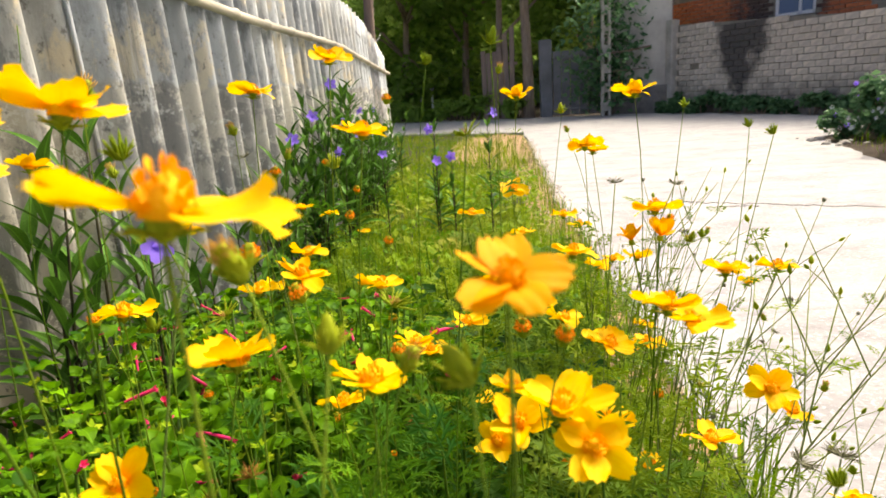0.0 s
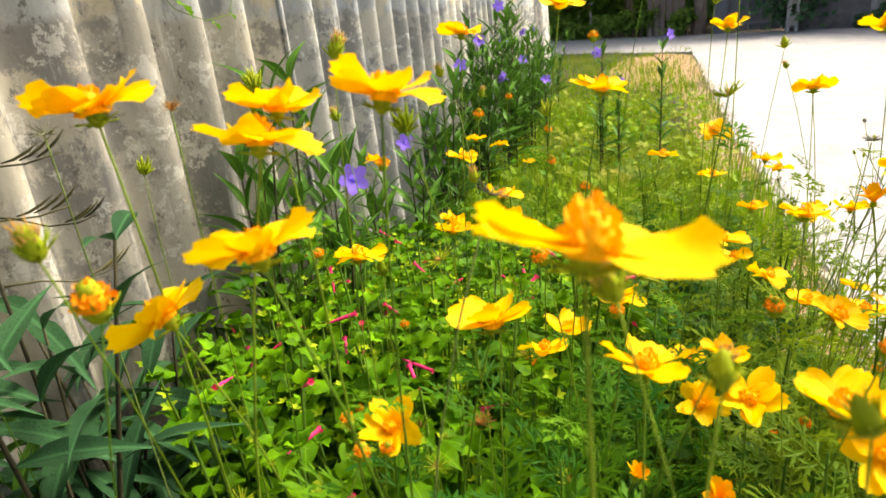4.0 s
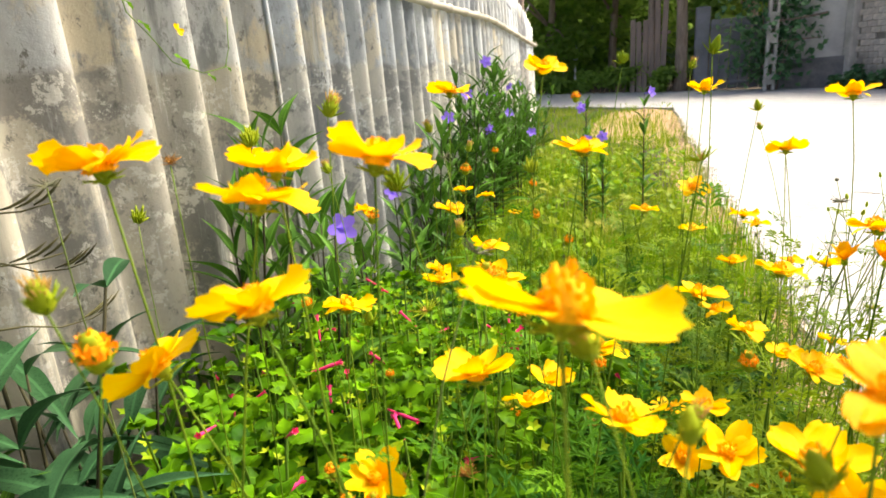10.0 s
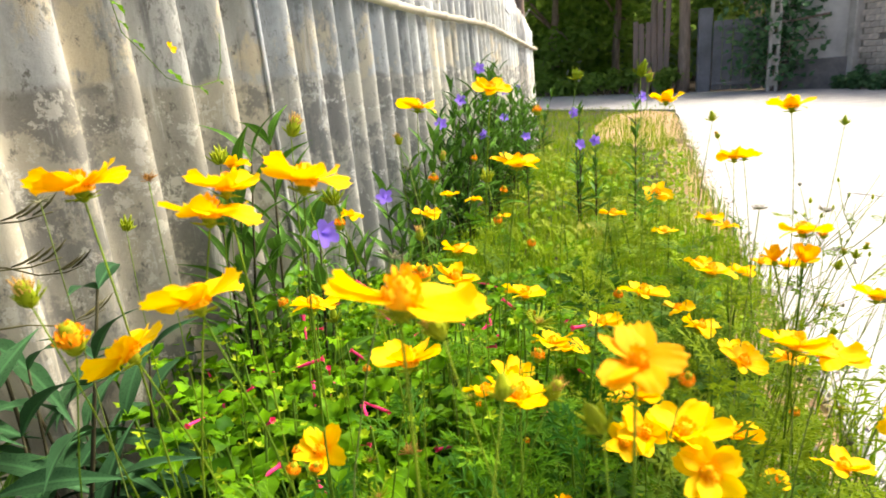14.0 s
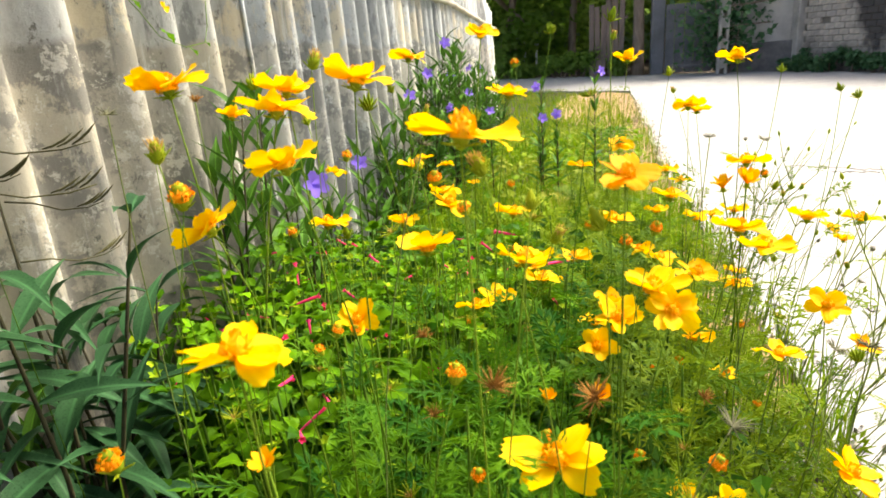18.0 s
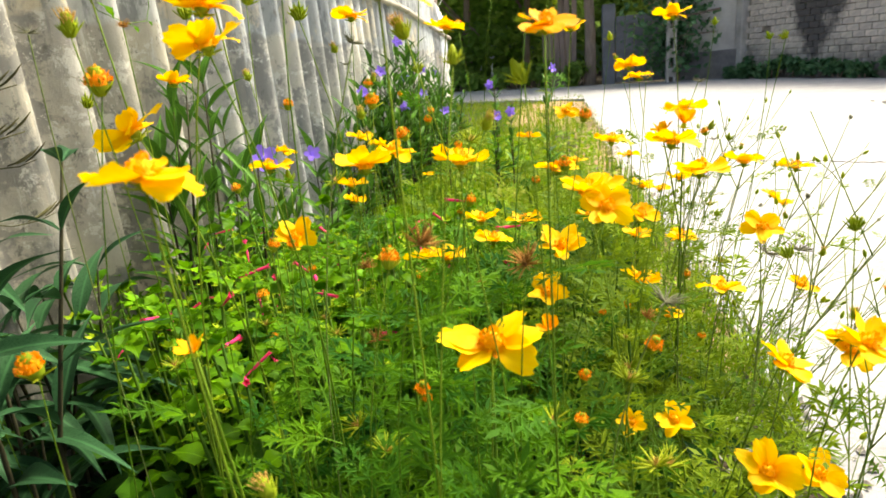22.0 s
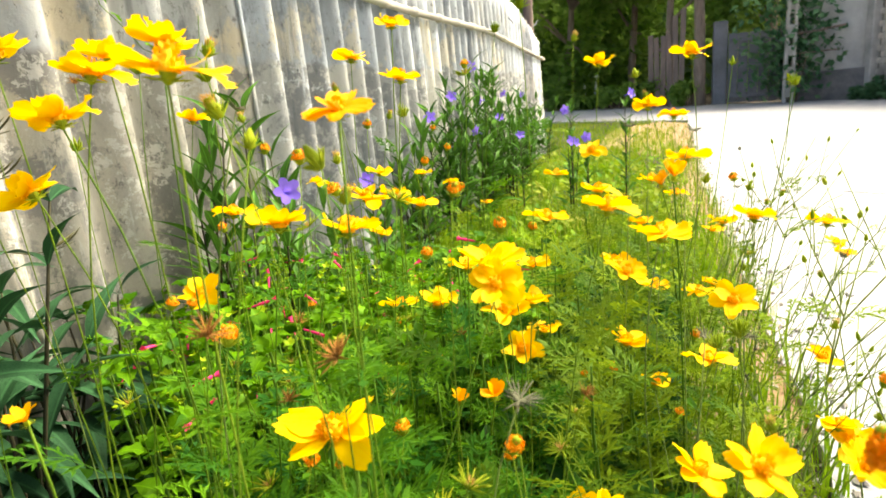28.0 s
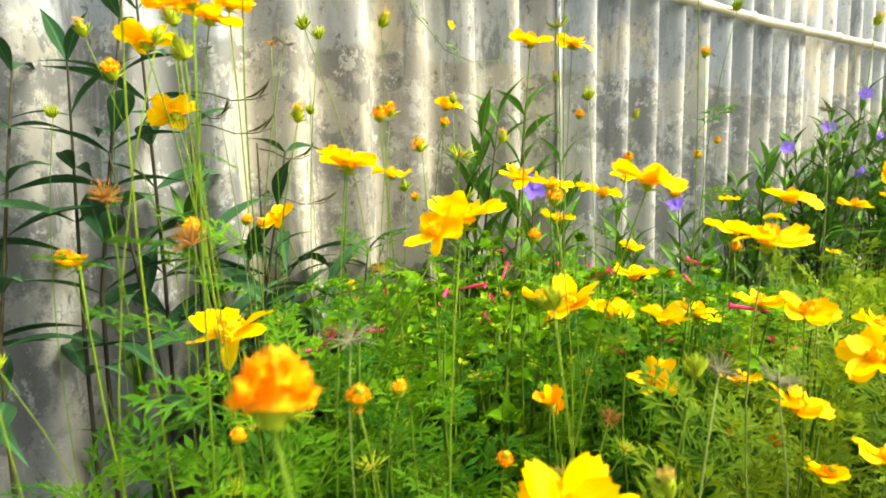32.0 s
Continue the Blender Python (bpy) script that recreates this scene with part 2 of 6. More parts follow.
rng = random.Random(5)
g = mesh_of("ground", [(-400, -400, 0), (400, -400, 0), (400, 600, 0), (-400, 600, 0)], [(0, 1, 2, 3)])
tagged(shown("ground", g, MAT_SOIL), "brown soil ground reaching far under the bed and trees", "ground", kind="structure")
left_edge = ragged((0.42, -4), (0.5, 1.0), 40, 0.010, rng) + ragged((0.5, 1.0), (0.62, 4.5), 40, 0.014, rng) \
    + ragged((0.62, 4.5), (1.05, 11.4), 50, 0.025, rng) + ragged((1.05, 11.4), (-1.5, 13.2), 20, 0.05, rng) + [(-20, 15.5)]
far_edge = [(-20, 24.0), (-1.8, 18.9), (2.0, 16.5), (3.6, 15.8), (4.9, 14.8), (6.6, 9.6)]
right_edge = ragged((6.6, 9.6), (4.15, 7.7), 8, 0.06, rng) + ragged((4.15, 7.7), (3.0, 4.0), 20, 0.05, rng) + [(2.9, -4)]
slab("road", left_edge + far_edge + right_edge, 0.0, 0.03, MAT_ROAD, "pale sunlit concrete road with a worn gritty surface", "road")


crack_rng = random.Random(17)
MAT_CRACK = plain("dark_crack", (0.20, 0.19, 0.18), (0.30, 0.29, 0.28), 30.0, 0.95, 0.3, 0.004)
for x0, y0, x1, y1 in ((1.35, 4.12, 2.35, 3.62), (1.5, 3.9, 1.75, 3.84)):
    n = 26
    side = [(x0 + (x1 - x0) * k / n, y0 + (y1 - y0) * k / n + crack_rng.uniform(-0.03, 0.03), 0.001 + 0.004 * crack_rng.random()) for k in range(n + 1)]
    verts = [(x, y - w, 0.034) for x, y, w in side] + [(x, y + w, 0.034) for x, y, w in side] + [(x, y, 0.024) for x, y, w in side]
    faces = [(k, k + 1, n + 2 + k, n + 1 + k) for k in range(n)] + [(2 * n + 2 + k, 2 * n + 3 + k, k + 1, k) for k in range(n)]
    tagged(shown("road_crack", mesh_of("road_crack", verts, faces), MAT_CRACK), "thin dark crack across the concrete road", "crack", kind="structure")


# ---- fence ----
PITCH, FENCE_X, LEAN = 0.152, -0.85, 0.04


def sheet_mesh(name, y0, y1, top0, top1, rng):
    """One corrugated sheet standing on its end, with thickness and a chipped top."""
    n = max(8, int((y1 - y0) / PITCH * 12))
    rows = 10
    off = rng.uniform(0, 0.004)
    verts = []
    for side in (0.0, -0.007):
        for i in range(n + 1):
            y = y0 + (y1 - y0) * i / n
            top = top0 + (top1 - top0) * i / n + 0.012 * noise.noise((y * 9, 3.3, 0)) 
            w = math.cos(2 * math.pi * (y - 1.378) / PITCH)
            for k in range(rows + 1):
                z = -0.05 + (top + 0.05) * k / rows
                x = FENCE_X - (z - 0.82) * LEAN + 0.034 * w + side + off + 0.006 * noise.noise((y * 1.2, z * 1.5, 1.0))
                verts.append((x, y, z))
    faces = []
    s = (n + 1) * (rows + 1)
    for i in range(n):
        for k in range(rows):
            a = i * (rows + 1) + k
            q = (a, a + rows + 1, a + rows + 2, a + 1)
            faces.append(q)
            faces.append(tuple(j + s for j in q[::-1]))
        for k in (0, rows):
            a = i * (rows + 1) + k
            faces.append((a, a + s, a + s + rows + 1, a + rows + 1))
    for i in (0, n):
        for k in range(rows):
            a = i * (rows + 1) + k
            faces.append((a, a + 1, a + 1 + s, a + s))
    me = mesh_of(name, verts, faces, True)
    bm = bmesh.new()
    bm.from_mesh(me)
    bmesh.ops.recalc_face_normals(bm, faces=bm.faces)
    bm.to_mesh(me)
    bm.free()
    return me


fence = thing("fence", (FENCE_X, 0, 0), "weathered grey corrugated cement sheet fence with a bamboo rail", "fence")
cuts = [(-2.25, -0.87, 1.5, 1.5), (-0.885, 0.50, 1.5, 1.5), (0.48, 1.392, 1.5, 1.5), (1.372, 2.70, 1.5, 1.52), (2.68, 3.31, 1.52, 1.53), (3.29, 4.05, 1.52, 1.53),
        (4.032, 5.382, 1.53, 1.51), (5.362, 6.032, 1.5, 1.45), (6.012, 6.692, 1.44, 1.36), (6.672, 7.25, 1.34, 1.22)]
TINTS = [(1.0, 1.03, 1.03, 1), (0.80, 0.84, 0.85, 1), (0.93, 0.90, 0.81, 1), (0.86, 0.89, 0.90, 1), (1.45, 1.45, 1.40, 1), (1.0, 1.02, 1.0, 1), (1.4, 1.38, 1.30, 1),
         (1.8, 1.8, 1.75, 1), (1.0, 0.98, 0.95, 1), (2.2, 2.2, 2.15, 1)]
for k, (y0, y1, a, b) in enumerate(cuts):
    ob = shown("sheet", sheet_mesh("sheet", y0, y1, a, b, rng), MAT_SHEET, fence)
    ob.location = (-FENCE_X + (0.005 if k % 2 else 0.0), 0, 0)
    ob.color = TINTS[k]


def rail_point(y):
    z = 1.155 - max(0, y - 4.5) * 0.033 + 0.012 * math.sin(y * 1.7)
    return Vector((FENCE_X - (z - 0.82) * LEAN + 0.055 + 0.008 * math.sin(y * 2.3), y, z))


pts, rad = [], []
y = -2.4
while y < 7.35:
    for d, r in ((0.0, 0.0175), (0.010, 0.0235), (0.020, 0.0175), (0.18, 0.0170)):
        pts.append(rail_point(y + d))
        rad.append(r)
    y += 0.37
rail = shown("rail", mesh_of("rail", *tube(pts, rad, 10), True), MAT_BAMBOO, fence, "dry pale bamboo pole")
rail.location = (-FENCE_X, 0, 0)

def wall_piece(name, a, b, z0, z1, thick, material, label, category):
    """A wall from a to b with its own top heights and a thickness."""
    a, b = Vector(a), Vector(b)
    d = b - a
    s = Vector((-d.y, d.x)).normalized() * thick
    bm = bmesh.new()
    vs = []
    for p, top in ((a, z1[0]), (b, z1[1])):
        for q in (p, p + s):
            vs.append(bm.verts.new((q.x, q.y, z0)))
            vs.append(bm.verts.new((q.x, q.y, top)))
    for f in ((0, 1, 5, 4), (2, 6, 7, 3), (1, 3, 7, 5), (0, 2, 3, 1), (4, 5, 7, 6), (0, 4, 6, 2)):
        bm.faces.new([vs[i] for i in f])
    bmesh.ops.recalc_face_normals(bm, faces=bm.faces)
    return tagged(part(name, bm, material, None), label, category, kind="structure")

# ---- plant materials ----
def petal_material(name, tip, base, through=0.3, claw=None):
    m, nt, ln, b = shader(name, 0.55)
    b.inputs["Specular IOR Level"].default_value = 0.1
    c = mixed(nt, ln, tip, base, per_object(nt, ln, 0.0, 0.45))
    c = mixed(nt, ln, c, base, noisy(nt, ln, 9.0, 3.0, 0.6, 0.45, 0.85, (0.6, 9.0, 1.0)))
    if claw:
        co, sep, near = nt.new("ShaderNodeTexCoord"), nt.new("ShaderNodeSeparateXYZ"), nt.new("ShaderNodeMapRange")
        ln.new(co.outputs["Object"], sep.inputs[0])
        ln.new(sep.outputs["X"], near.inputs[0])
        near.inputs[1].default_value, near.inputs[2].default_value, near.inputs[3].default_value, near.inputs[4].default_value = 0.09, 0.24, 0.7, 0.0
        c = mixed(nt, ln, c, claw, near.outputs[0])
    ln.new(c, b.inputs["Base Color"])
    bump(nt, ln, b, noisy(nt, ln, 14.0, 2.0, 0.6, 0.3, 0.7, (0.5, 8.0, 1.0)), 0.15, 0.012)
    t = nt.new("ShaderNodeBsdfTranslucent")
    ln.new(c, t.inputs["Color"])
    mx = nt.new("ShaderNodeMixShader")
    mx.inputs[0].default_value = through
    ln.new(b.outputs[0], mx.inputs[1])
    ln.new(t.outputs[0], mx.inputs[2])
    ln.new(mx.outputs[0], nt["Material Output"].inputs["Surface"])
    return m


MAT_PETAL = petal_material("yellow_petal", (0.98, 0.66, 0.002), (0.97, 0.54, 0.001), 0.35, (0.96, 0.42, 0.001))
MAT_PETAL_ORANGE = petal_material("orange_petal", (0.97, 0.50, 0.001), (0.95, 0.38, 0.001), 0.35, (0.95, 0.32, 0.001))
MAT_DISC = plain("orange_florets", (1.0, 0.43, 0.001), (1.0, 0.56, 0.003), 6.0, 0.7, 0.3, 0.02)
MAT_TUFT = plain("red_orange_florets", (0.98, 0.27, 0.0005), (1.0, 0.40, 0.001), 6.0, 0.7, 0.3, 0.02)
MAT_PURPLE = petal_material("violet_petal", (0.34, 0.22, 0.90), (0.25, 0.13, 0.75))
MAT_PINK = petal_material("pink_petal", (0.90, 0.05, 0.22), (0.80, 0.04, 0.13), 0.15)
MAT_RED = petal_material("red_petal", (0.75, 0.02, 0.04), (0.6, 0.02, 0.05), 0.15)
MAT_STEM = leafy("green_stem", (0.075, 0.16, 0.011), (0.19, 0.28, 0.02), 0.5, 0, 0.1, "object")
MAT_STEM_LOW = leafy("shoot_green", (0.04, 0.10, 0.008), (0.09, 0.17, 0.014), 0.5, 0, 0.1, "object")
MAT_STEM_DARK = leafy("dark_stem", (0.030, 0.028, 0.018), (0.065, 0.06, 0.03), 0.6, 0, 0.05, "object")
MAT_STEM_WIRY = leafy("wiry_stem", (0.12, 0.17, 0.04), (0.26, 0.33, 0.08), 0.6, 0, 0.05, "object")
MAT_POD = leafy("brown_pod", (0.06, 0.055, 0.025), (0.13, 0.12, 0.05), 0.6, 0, 0.05, "object")
MAT_LIME = leafy("lime_calyx", (0.20, 0.36, 0.008), (0.42, 0.54, 0.02), 0.5, 0, 0.3)
MAT_CALYX = leafy("green_calyx", (0.22, 0.32, 0.015), (0.38, 0.44, 0.02), 0.5, 0, 0.2, "object")
MAT_DRY = plain("dry_brown_head", (0.42, 0.20, 0.035), (0.26, 0.12, 0.025), 60.0, 0.9, 0.3, 0.002)
MAT_TAN = plain("withered_florets", (0.50, 0.30, 0.10), (0.62, 0.36, 0.05), 60.0, 0.9, 0.3, 0.002)
MAT_SEED = plain("dark_seeds", (0.10, 0.11, 0.06), (0.16, 0.15, 0.08), 60.0, 0.9, 0.3, 0.002)
MAT_FEATHER = leafy("feathery_leaf", (0.016, 0.092, 0.009), (0.12, 0.27, 0.007), 0.5, 0, 0.32, "object")
# Olive feathery leaf, yellowed and lightened to hold sunlight on the road side.
MAT_OLIVE_SUN = leafy("sunlit_olive_leaf", (0.045, 0.12, 0.009), (0.235, 0.33, 0.012), 0.5, 0, 0.33, "object")
MAT_OVATE = leafy("bright_ovate_leaf", (0.014, 0.08, 0.003), (0.12, 0.275, 0.004), 0.45, 0.02, 0.28, "both")
MAT_LANCE = leafy("dark_lance_leaf", (0.010, 0.045, 0.010), (0.085, 0.20, 0.022), 0.45, 0.014, 0.15, "both")
# Teal leaf, its tone lowered further to include the near-left shade.
MAT_TEAL = leafy("shaded_teal_leaf", (0.007, 0.030, 0.013), (0.035, 0.095, 0.036), 0.45, 0.014, 0.12, "both")
# Low leaves in a darkened green that stands in for shade between plants.
MAT_UNDER = leafy("shaded_undergrowth_leaf", (0.008, 0.038, 0.004), (0.05, 0.14, 0.005), 0.5, 0, 0.25)
MAT_GRASS = leafy("grass_blade", (0.05, 0.17, 0.004), (0.28, 0.41, 0.012), 0.5, 0, 0.3, "island", (0.40, 0.36, 0.07))
MAT_STRAW = leafy("dry_straw", (0.34, 0.27, 0.13), (0.55, 0.46, 0.26), 0.7, 0, 0.15)


# ---- plant pieces ----
def petal_mesh(rng, name="petal"):
    """One ray petal of unit flower width: narrow claw, broad blade, a blunt tip cut into three teeth, faintly ribbed."""
    n, k = 7, 10
    width = rng.uniform(0.132, 0.165)
    curl, twist = rng.uniform(-0.10, 0.06), rng.uniform(-0.10, 0.10)
    deep = [rng.uniform(0.035, 0.075) for _ in range(3)]
    slant = rng.uniform(-0.025, 0.025)
    verts, faces = [], []
    for i in range(n + 1):
        u = i / n
        w = width * (0.20 + 0.80 * math.sin(math.pi * min(0.5, 0.05 + 0.62 * u)) ** 1.2) * (1.0 if u < 0.6 else 1.0 - 0.55 * (u - 0.6))
        for j in range(k + 1):
            v = 2 * j / k - 1
            tip = 0.45 - 0.085 * abs(v) ** 2.4 + slant * v
            if i == n:
                q = (v + 1) * 1.5
                tip += deep[min(2, int(q))] * (1 - abs(2 * (q - int(q)) - 1)) - 0.02 if abs(v) < 0.999 else -0.02
            x = 0.04 + tip * u
            z = 0.02 * u + curl * u ** 2.5 + 0.035 * v * v * (0.4 + u * 0.5) + 0.005 * math.cos(v * 9.4) * u + twist * v * u
            verts.append((x, w * v, z))
    for i in range(n):
        for j in range(k):
            a = i * (k + 1) + j
            faces.append((a, a + k + 1, a + k + 2, a + 1))
    return mesh_of(name, verts, faces, True)


def spike(p, d, length, r, sides=4):
    d = Vector(d).normalized()
    u = d.orthogonal().normalized()
    v = d.cross(u)
    p = Vector(p)
    base = [p + r * (math.cos(2 * math.pi * k / sides) * u + math.sin(2 * math.pi * k / sides) * v) for k in range(sides)]
    mid = [p + 0.7 * length * d + 0.75 * (q - p) for q in base]
    return base + mid + [p + d * length], [(k, (k + 1) % sides, sides + (k + 1) % sides, sides + k) for k in range(sides)] \
        + [(sides + k, sides + (k + 1) % sides, 2 * sides) for k in range(sides)]


def dome(radius, height, z0, sides=10, rows=4):
    verts, faces = [], []
    for i in range(rows + 1):
        t = 0.5 * math.pi * i / rows
        for k in range(sides):
            a = 2 * math.pi * k / sides
            verts.append(Vector((radius * math.cos(t) * math.cos(a), radius * math.cos(t) * math.sin(a), z0 + height * math.sin(t))))
    for i in range(rows):
        for k in range(sides):
            a, b = i * sides + k, i * sides + (k + 1) % sides
            faces.append((a, b, b + sides, a + sides))
    return verts, faces


def disc_mesh(rng, name="disc", spread=0.135, count=70, tall=0.06, core=0.20, rag=0.3):
    """The bristly centre: a dome crowded with blunt tubular florets."""
    out = [dome(spread * 0.85, core, 0.0)]
    for i in range(count):
        r = math.sqrt((i + 0.5) / count)
        a = i * 2.39996
        d = Vector((math.cos(a) * r * 0.45, math.sin(a) * r * 0.45, 1.0))
        p = Vector((math.cos(a) * r * spread * 0.8, math.sin(a) * r * spread * 0.8, core * math.sqrt(max(0, 1 - r * r * 0.9)) * 0.8))
        out.append(spike(p, d, tall * rng.uniform(1 - rag, 1 + 1.3 * rag), spread * 0.13))
    return mesh_of(name, *joined(out), True)


def calyx_mesh(rng, name="calyx"):
    """A green cup with eight thin bracts."""
    prof = [(0.02, -0.13), (0.055, -0.10), (0.075, -0.04), (0.07, 0.02)]
    verts, faces = [], []
    for r, z in prof:
        for k in range(8):
            a = 2 * math.pi * k / 8
            verts.append((r * math.cos(a), r * math.sin(a), z))
    for i in range(len(prof) - 1):
        for k in range(8):
            a, b = i * 8 + k, i * 8 + (k + 1) % 8
            faces.append((a, b, b + 8, a + 8))
    out = [(verts, faces)]
    for k in range(8):
        a = 2 * math.pi * (k + 0.5) / 8
        out.append(spike((0.05 * math.cos(a), 0.05 * math.sin(a), -0.09), (math.cos(a), math.sin(a), -0.1 + 0.5 * rng.random()), 0.15, 0.013, 3))
    return mesh_of(name, *joined(out), True)


def bud_mesh(rng, name="bud", plump=0.42, top=0.97):
    """A ribbed closed bud one unit tall; a cup when top is lower."""
    verts, faces = [], []
    rows, sides = 6, 10
    for i in range(rows + 1):
        u = i / rows
        r = plump * (math.sin(math.pi * min(top, 0.10 + 0.8 * u)) ** 0.8) * (1 - 0.5 * u)
        for k in range(sides):
            a = 2 * math.pi * k / sides
            q = r * (1.0 if k % 2 else 0.82)
            verts.append((q * math.cos(a), q * math.sin(a), u))
    for i in range(rows):
        for k in range(sides):
            a, b = i * sides + k, i * sides + (k + 1) % sides
            faces.append((a, b, b + sides, a + sides))
    faces.append(tuple(range(rows * sides, (rows + 1) * sides)))
    return mesh_of(name, verts, faces, True)


def bract_mesh(rng, name="involucre", count=13, flare=1.3, size=0.72):
    """Thin green bracts spreading from under a bud, and short ones clasping it."""
    out = []
    for k in range(count):
        a = 2 * math.pi * k / count + rng.uniform(-0.2, 0.2)
        out.append(spike((0.12 * math.cos(a), 0.12 * math.sin(a), 0.05), (math.cos(a), math.sin(a), flare * rng.uniform(0.2, 2.4)), rng.uniform(0.8, 1.2) * size, 0.055, 3))
    return mesh_of(name, *joined(out), True)


def brush_mesh(rng, name="seed_burr", count=20, tall=1.0):
    """A closed bundle of upright green seeds."""
    out = []
    for i in range(count):
        r = math.sqrt((i + 0.5) / count)
        a = i * 2.39996
        out.append(spike((0.22 * r * math.cos(a), 0.22 * r * math.sin(a), 0.1), (0.4 * r * math.cos(a), 0.4 * r * math.sin(a), 1.0), rng.uniform(1.0, 1.7) * (1.1 - 0.4 * r) * tall, 0.07, 4))
    return mesh_of(name, *joined(out), True)


def star_mesh(rng, name="seed_burr", count=22, lift=0.35):
    """A burst of long thin seeds."""
    out = []
    for i in range(count):
        a = i * 2.39996
        d = Vector((math.cos(a), math.sin(a), rng.uniform(-0.2, 1.6) * lift + 0.2))
        out.append(spike((0, 0, 0.1), d, rng.uniform(0.7, 1.15), 0.045, 3))
    return mesh_of(name, *joined(out), True)


def ruffle_mesh(rng, name="tuft", count=150, size=1.0):
    """A crowded ball of small ragged florets."""
    out = [dome(0.36, 0.46, -0.12)]
    for i in range(count):
        r = math.sqrt((i + 0.5) / count)
        a = i * 2.39996
        d = Vector((math.cos(a) * r * 1.1, math.sin(a) * r * 1.1, 1.05 - r)).normalized()
        p = Vector((d.x * 0.34, d.y * 0.34, -0.08 + 0.40 * d.z))
        e = (d + Vector((rng.uniform(-0.4, 0.4), rng.uniform(-0.4, 0.4), rng.uniform(-0.1, 0.6)))).normalized()
        side = e.orthogonal().normalized()
        side.rotate(Matrix.Rotation(rng.uniform(0, 6.28), 3, e))
        n, w = rng.uniform(0.14, 0.25), rng.uniform(0.07, 0.11)
        out.append(([p, p + e * n * 0.65 + side * w, p + e * n, p + e * n * 0.65 - side * w], [(0, 1, 2), (0, 2, 3)]))
    verts, faces = joined(out)
    return mesh_of(name, [(v[0] * size, v[1] * size, (v[2] + 0.05) * size * (1.0 if size == 1.0 else 1.15)) for v in verts], faces)


prng = random.Random(11)
PETALS = [petal_mesh(prng) for _ in range(6)]
PETALS_ORANGE = [petal_mesh(prng) for _ in range(3)]
DISCS = [ruffle_mesh(prng, "disc", 54, 0.34) for _ in range(4)]
CALYXES = [calyx_mesh(prng) for _ in range(2)]
BUDS = [bud_mesh(prng, plump=p) for p in (0.34, 0.38, 0.30)]
CUPS = [bud_mesh(prng, "calyx", 0.44, 0.62) for _ in range(2)]
LOW_CUP = bud_mesh(prng, "calyx", 0.34, 0.58)
BRACTS = [bract_mesh(prng) for _ in range(3)]
FULL_TUFT = ruffle_mesh(prng)
for v in FULL_TUFT.vertices:
    v.co = (v.co.x * 1.05, v.co.y * 1.05, v.co.z * 1.25 - 0.16)
TAN_TUFTS = [disc_mesh(prng, "tuft", 0.26, 26, 0.42, 0.30, 0.5) for _ in range(2)]
SMALL_BRUSHES = [brush_mesh(prng, "seed_burr", 14, 0.7) for _ in range(3)]
DARK_BRUSHES = [me.copy() for me in SMALL_BRUSHES]
ORANGE_TUFTS = [ruffle_mesh(prng, "tuft", 46, 0.96) for _ in range(3)]
SPENT = [bract_mesh(prng, "involucre", 18, 0.5, 1.0) for _ in range(3)]
SPENT_CORES = [star_mesh(prng, "dry_tuft", 16, 1.6) for _ in range(2)]
for me in SPENT_CORES:
    for v in me.vertices:
        v.co *= 0.5
SEEDS = [star_mesh(prng) for _ in range(3)]
DRIES = [star_mesh(prng, "dry_tuft", 34, 1.3) for _ in range(2)]
frng = random.Random(23)


def stem_to(ob, head, down, thick=0.0007, material=None, bend=0.07, label=""):
    """A thin curved stem from the thing's base to its head, met along the head's axis."""
    a, h = Vector((0, 0, 0)), Vector(head)
    c = 0.55 * (h - Vector(down) * (h.z * 0.35)) + 0.45 * Vector((h.x * 0.45, h.y * 0.45, h.z * 0.55)) + Vector((frng.uniform(-bend, bend), frng.uniform(-bend, bend), 0))
    pts, rad = [], []
    for i in range(10):
        t = i / 9
        pts.append(a * (1 - t) ** 2 + c * (2 * t * (1 - t)) + h * t * t)
        rad.append(thick * (1.5 - 0.6 * t))
    stem = shown("stem", mesh_of("stem", *tube(pts, rad, 5), True), material or MAT_STEM, ob, label)
    if h.z > 0.3 and ob.location.x > -0.25 and ob.location.y > 0.14:
        turn = frng.uniform(0, 6.28)
        for i in (2, 3, 4, 5, frng.choice((6, 7))):
            size = frng.uniform(0.05, 0.09) * (1.35 - 0.10 * i)
            turn += 2.2
            m = Matrix.Translation(pts[i]) @ Matrix.Rotation(turn, 4, "Z") @ pose(0, 0, 0, frng.uniform(-25, 25), -frng.uniform(15, 55), 0) @ Matrix.Scale(size, 4)
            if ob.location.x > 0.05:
                shown("leaf", frng.choice(SUN_FEATHERS), MAT_OLIVE_SUN, stem, "", m)
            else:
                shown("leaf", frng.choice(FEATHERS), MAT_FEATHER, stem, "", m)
    return stem


def base_of(x, y, z):
    """Where the stem leaves the soil: some way back into the bed; near the road several stems share a root."""
    if x > 0.16 and y > 0.2:
        k = round((y + 0.04) / 0.19)
        return Vector((0.22 + 0.05 * math.sin(k * 2.3) + frng.uniform(-0.012, 0.012), 0.19 * k + 0.03 + frng.uniform(-0.012, 0.012), 0.0))
    return Vector((max(-0.78, min(0.46, x + frng.uniform(-0.06, 0.05) - 0.10 * max(0, x - 0.2) / 0.3 + (0.04 if x < -0.4 else 0))), y + frng.uniform(-0.01, 0.09), 0.0))


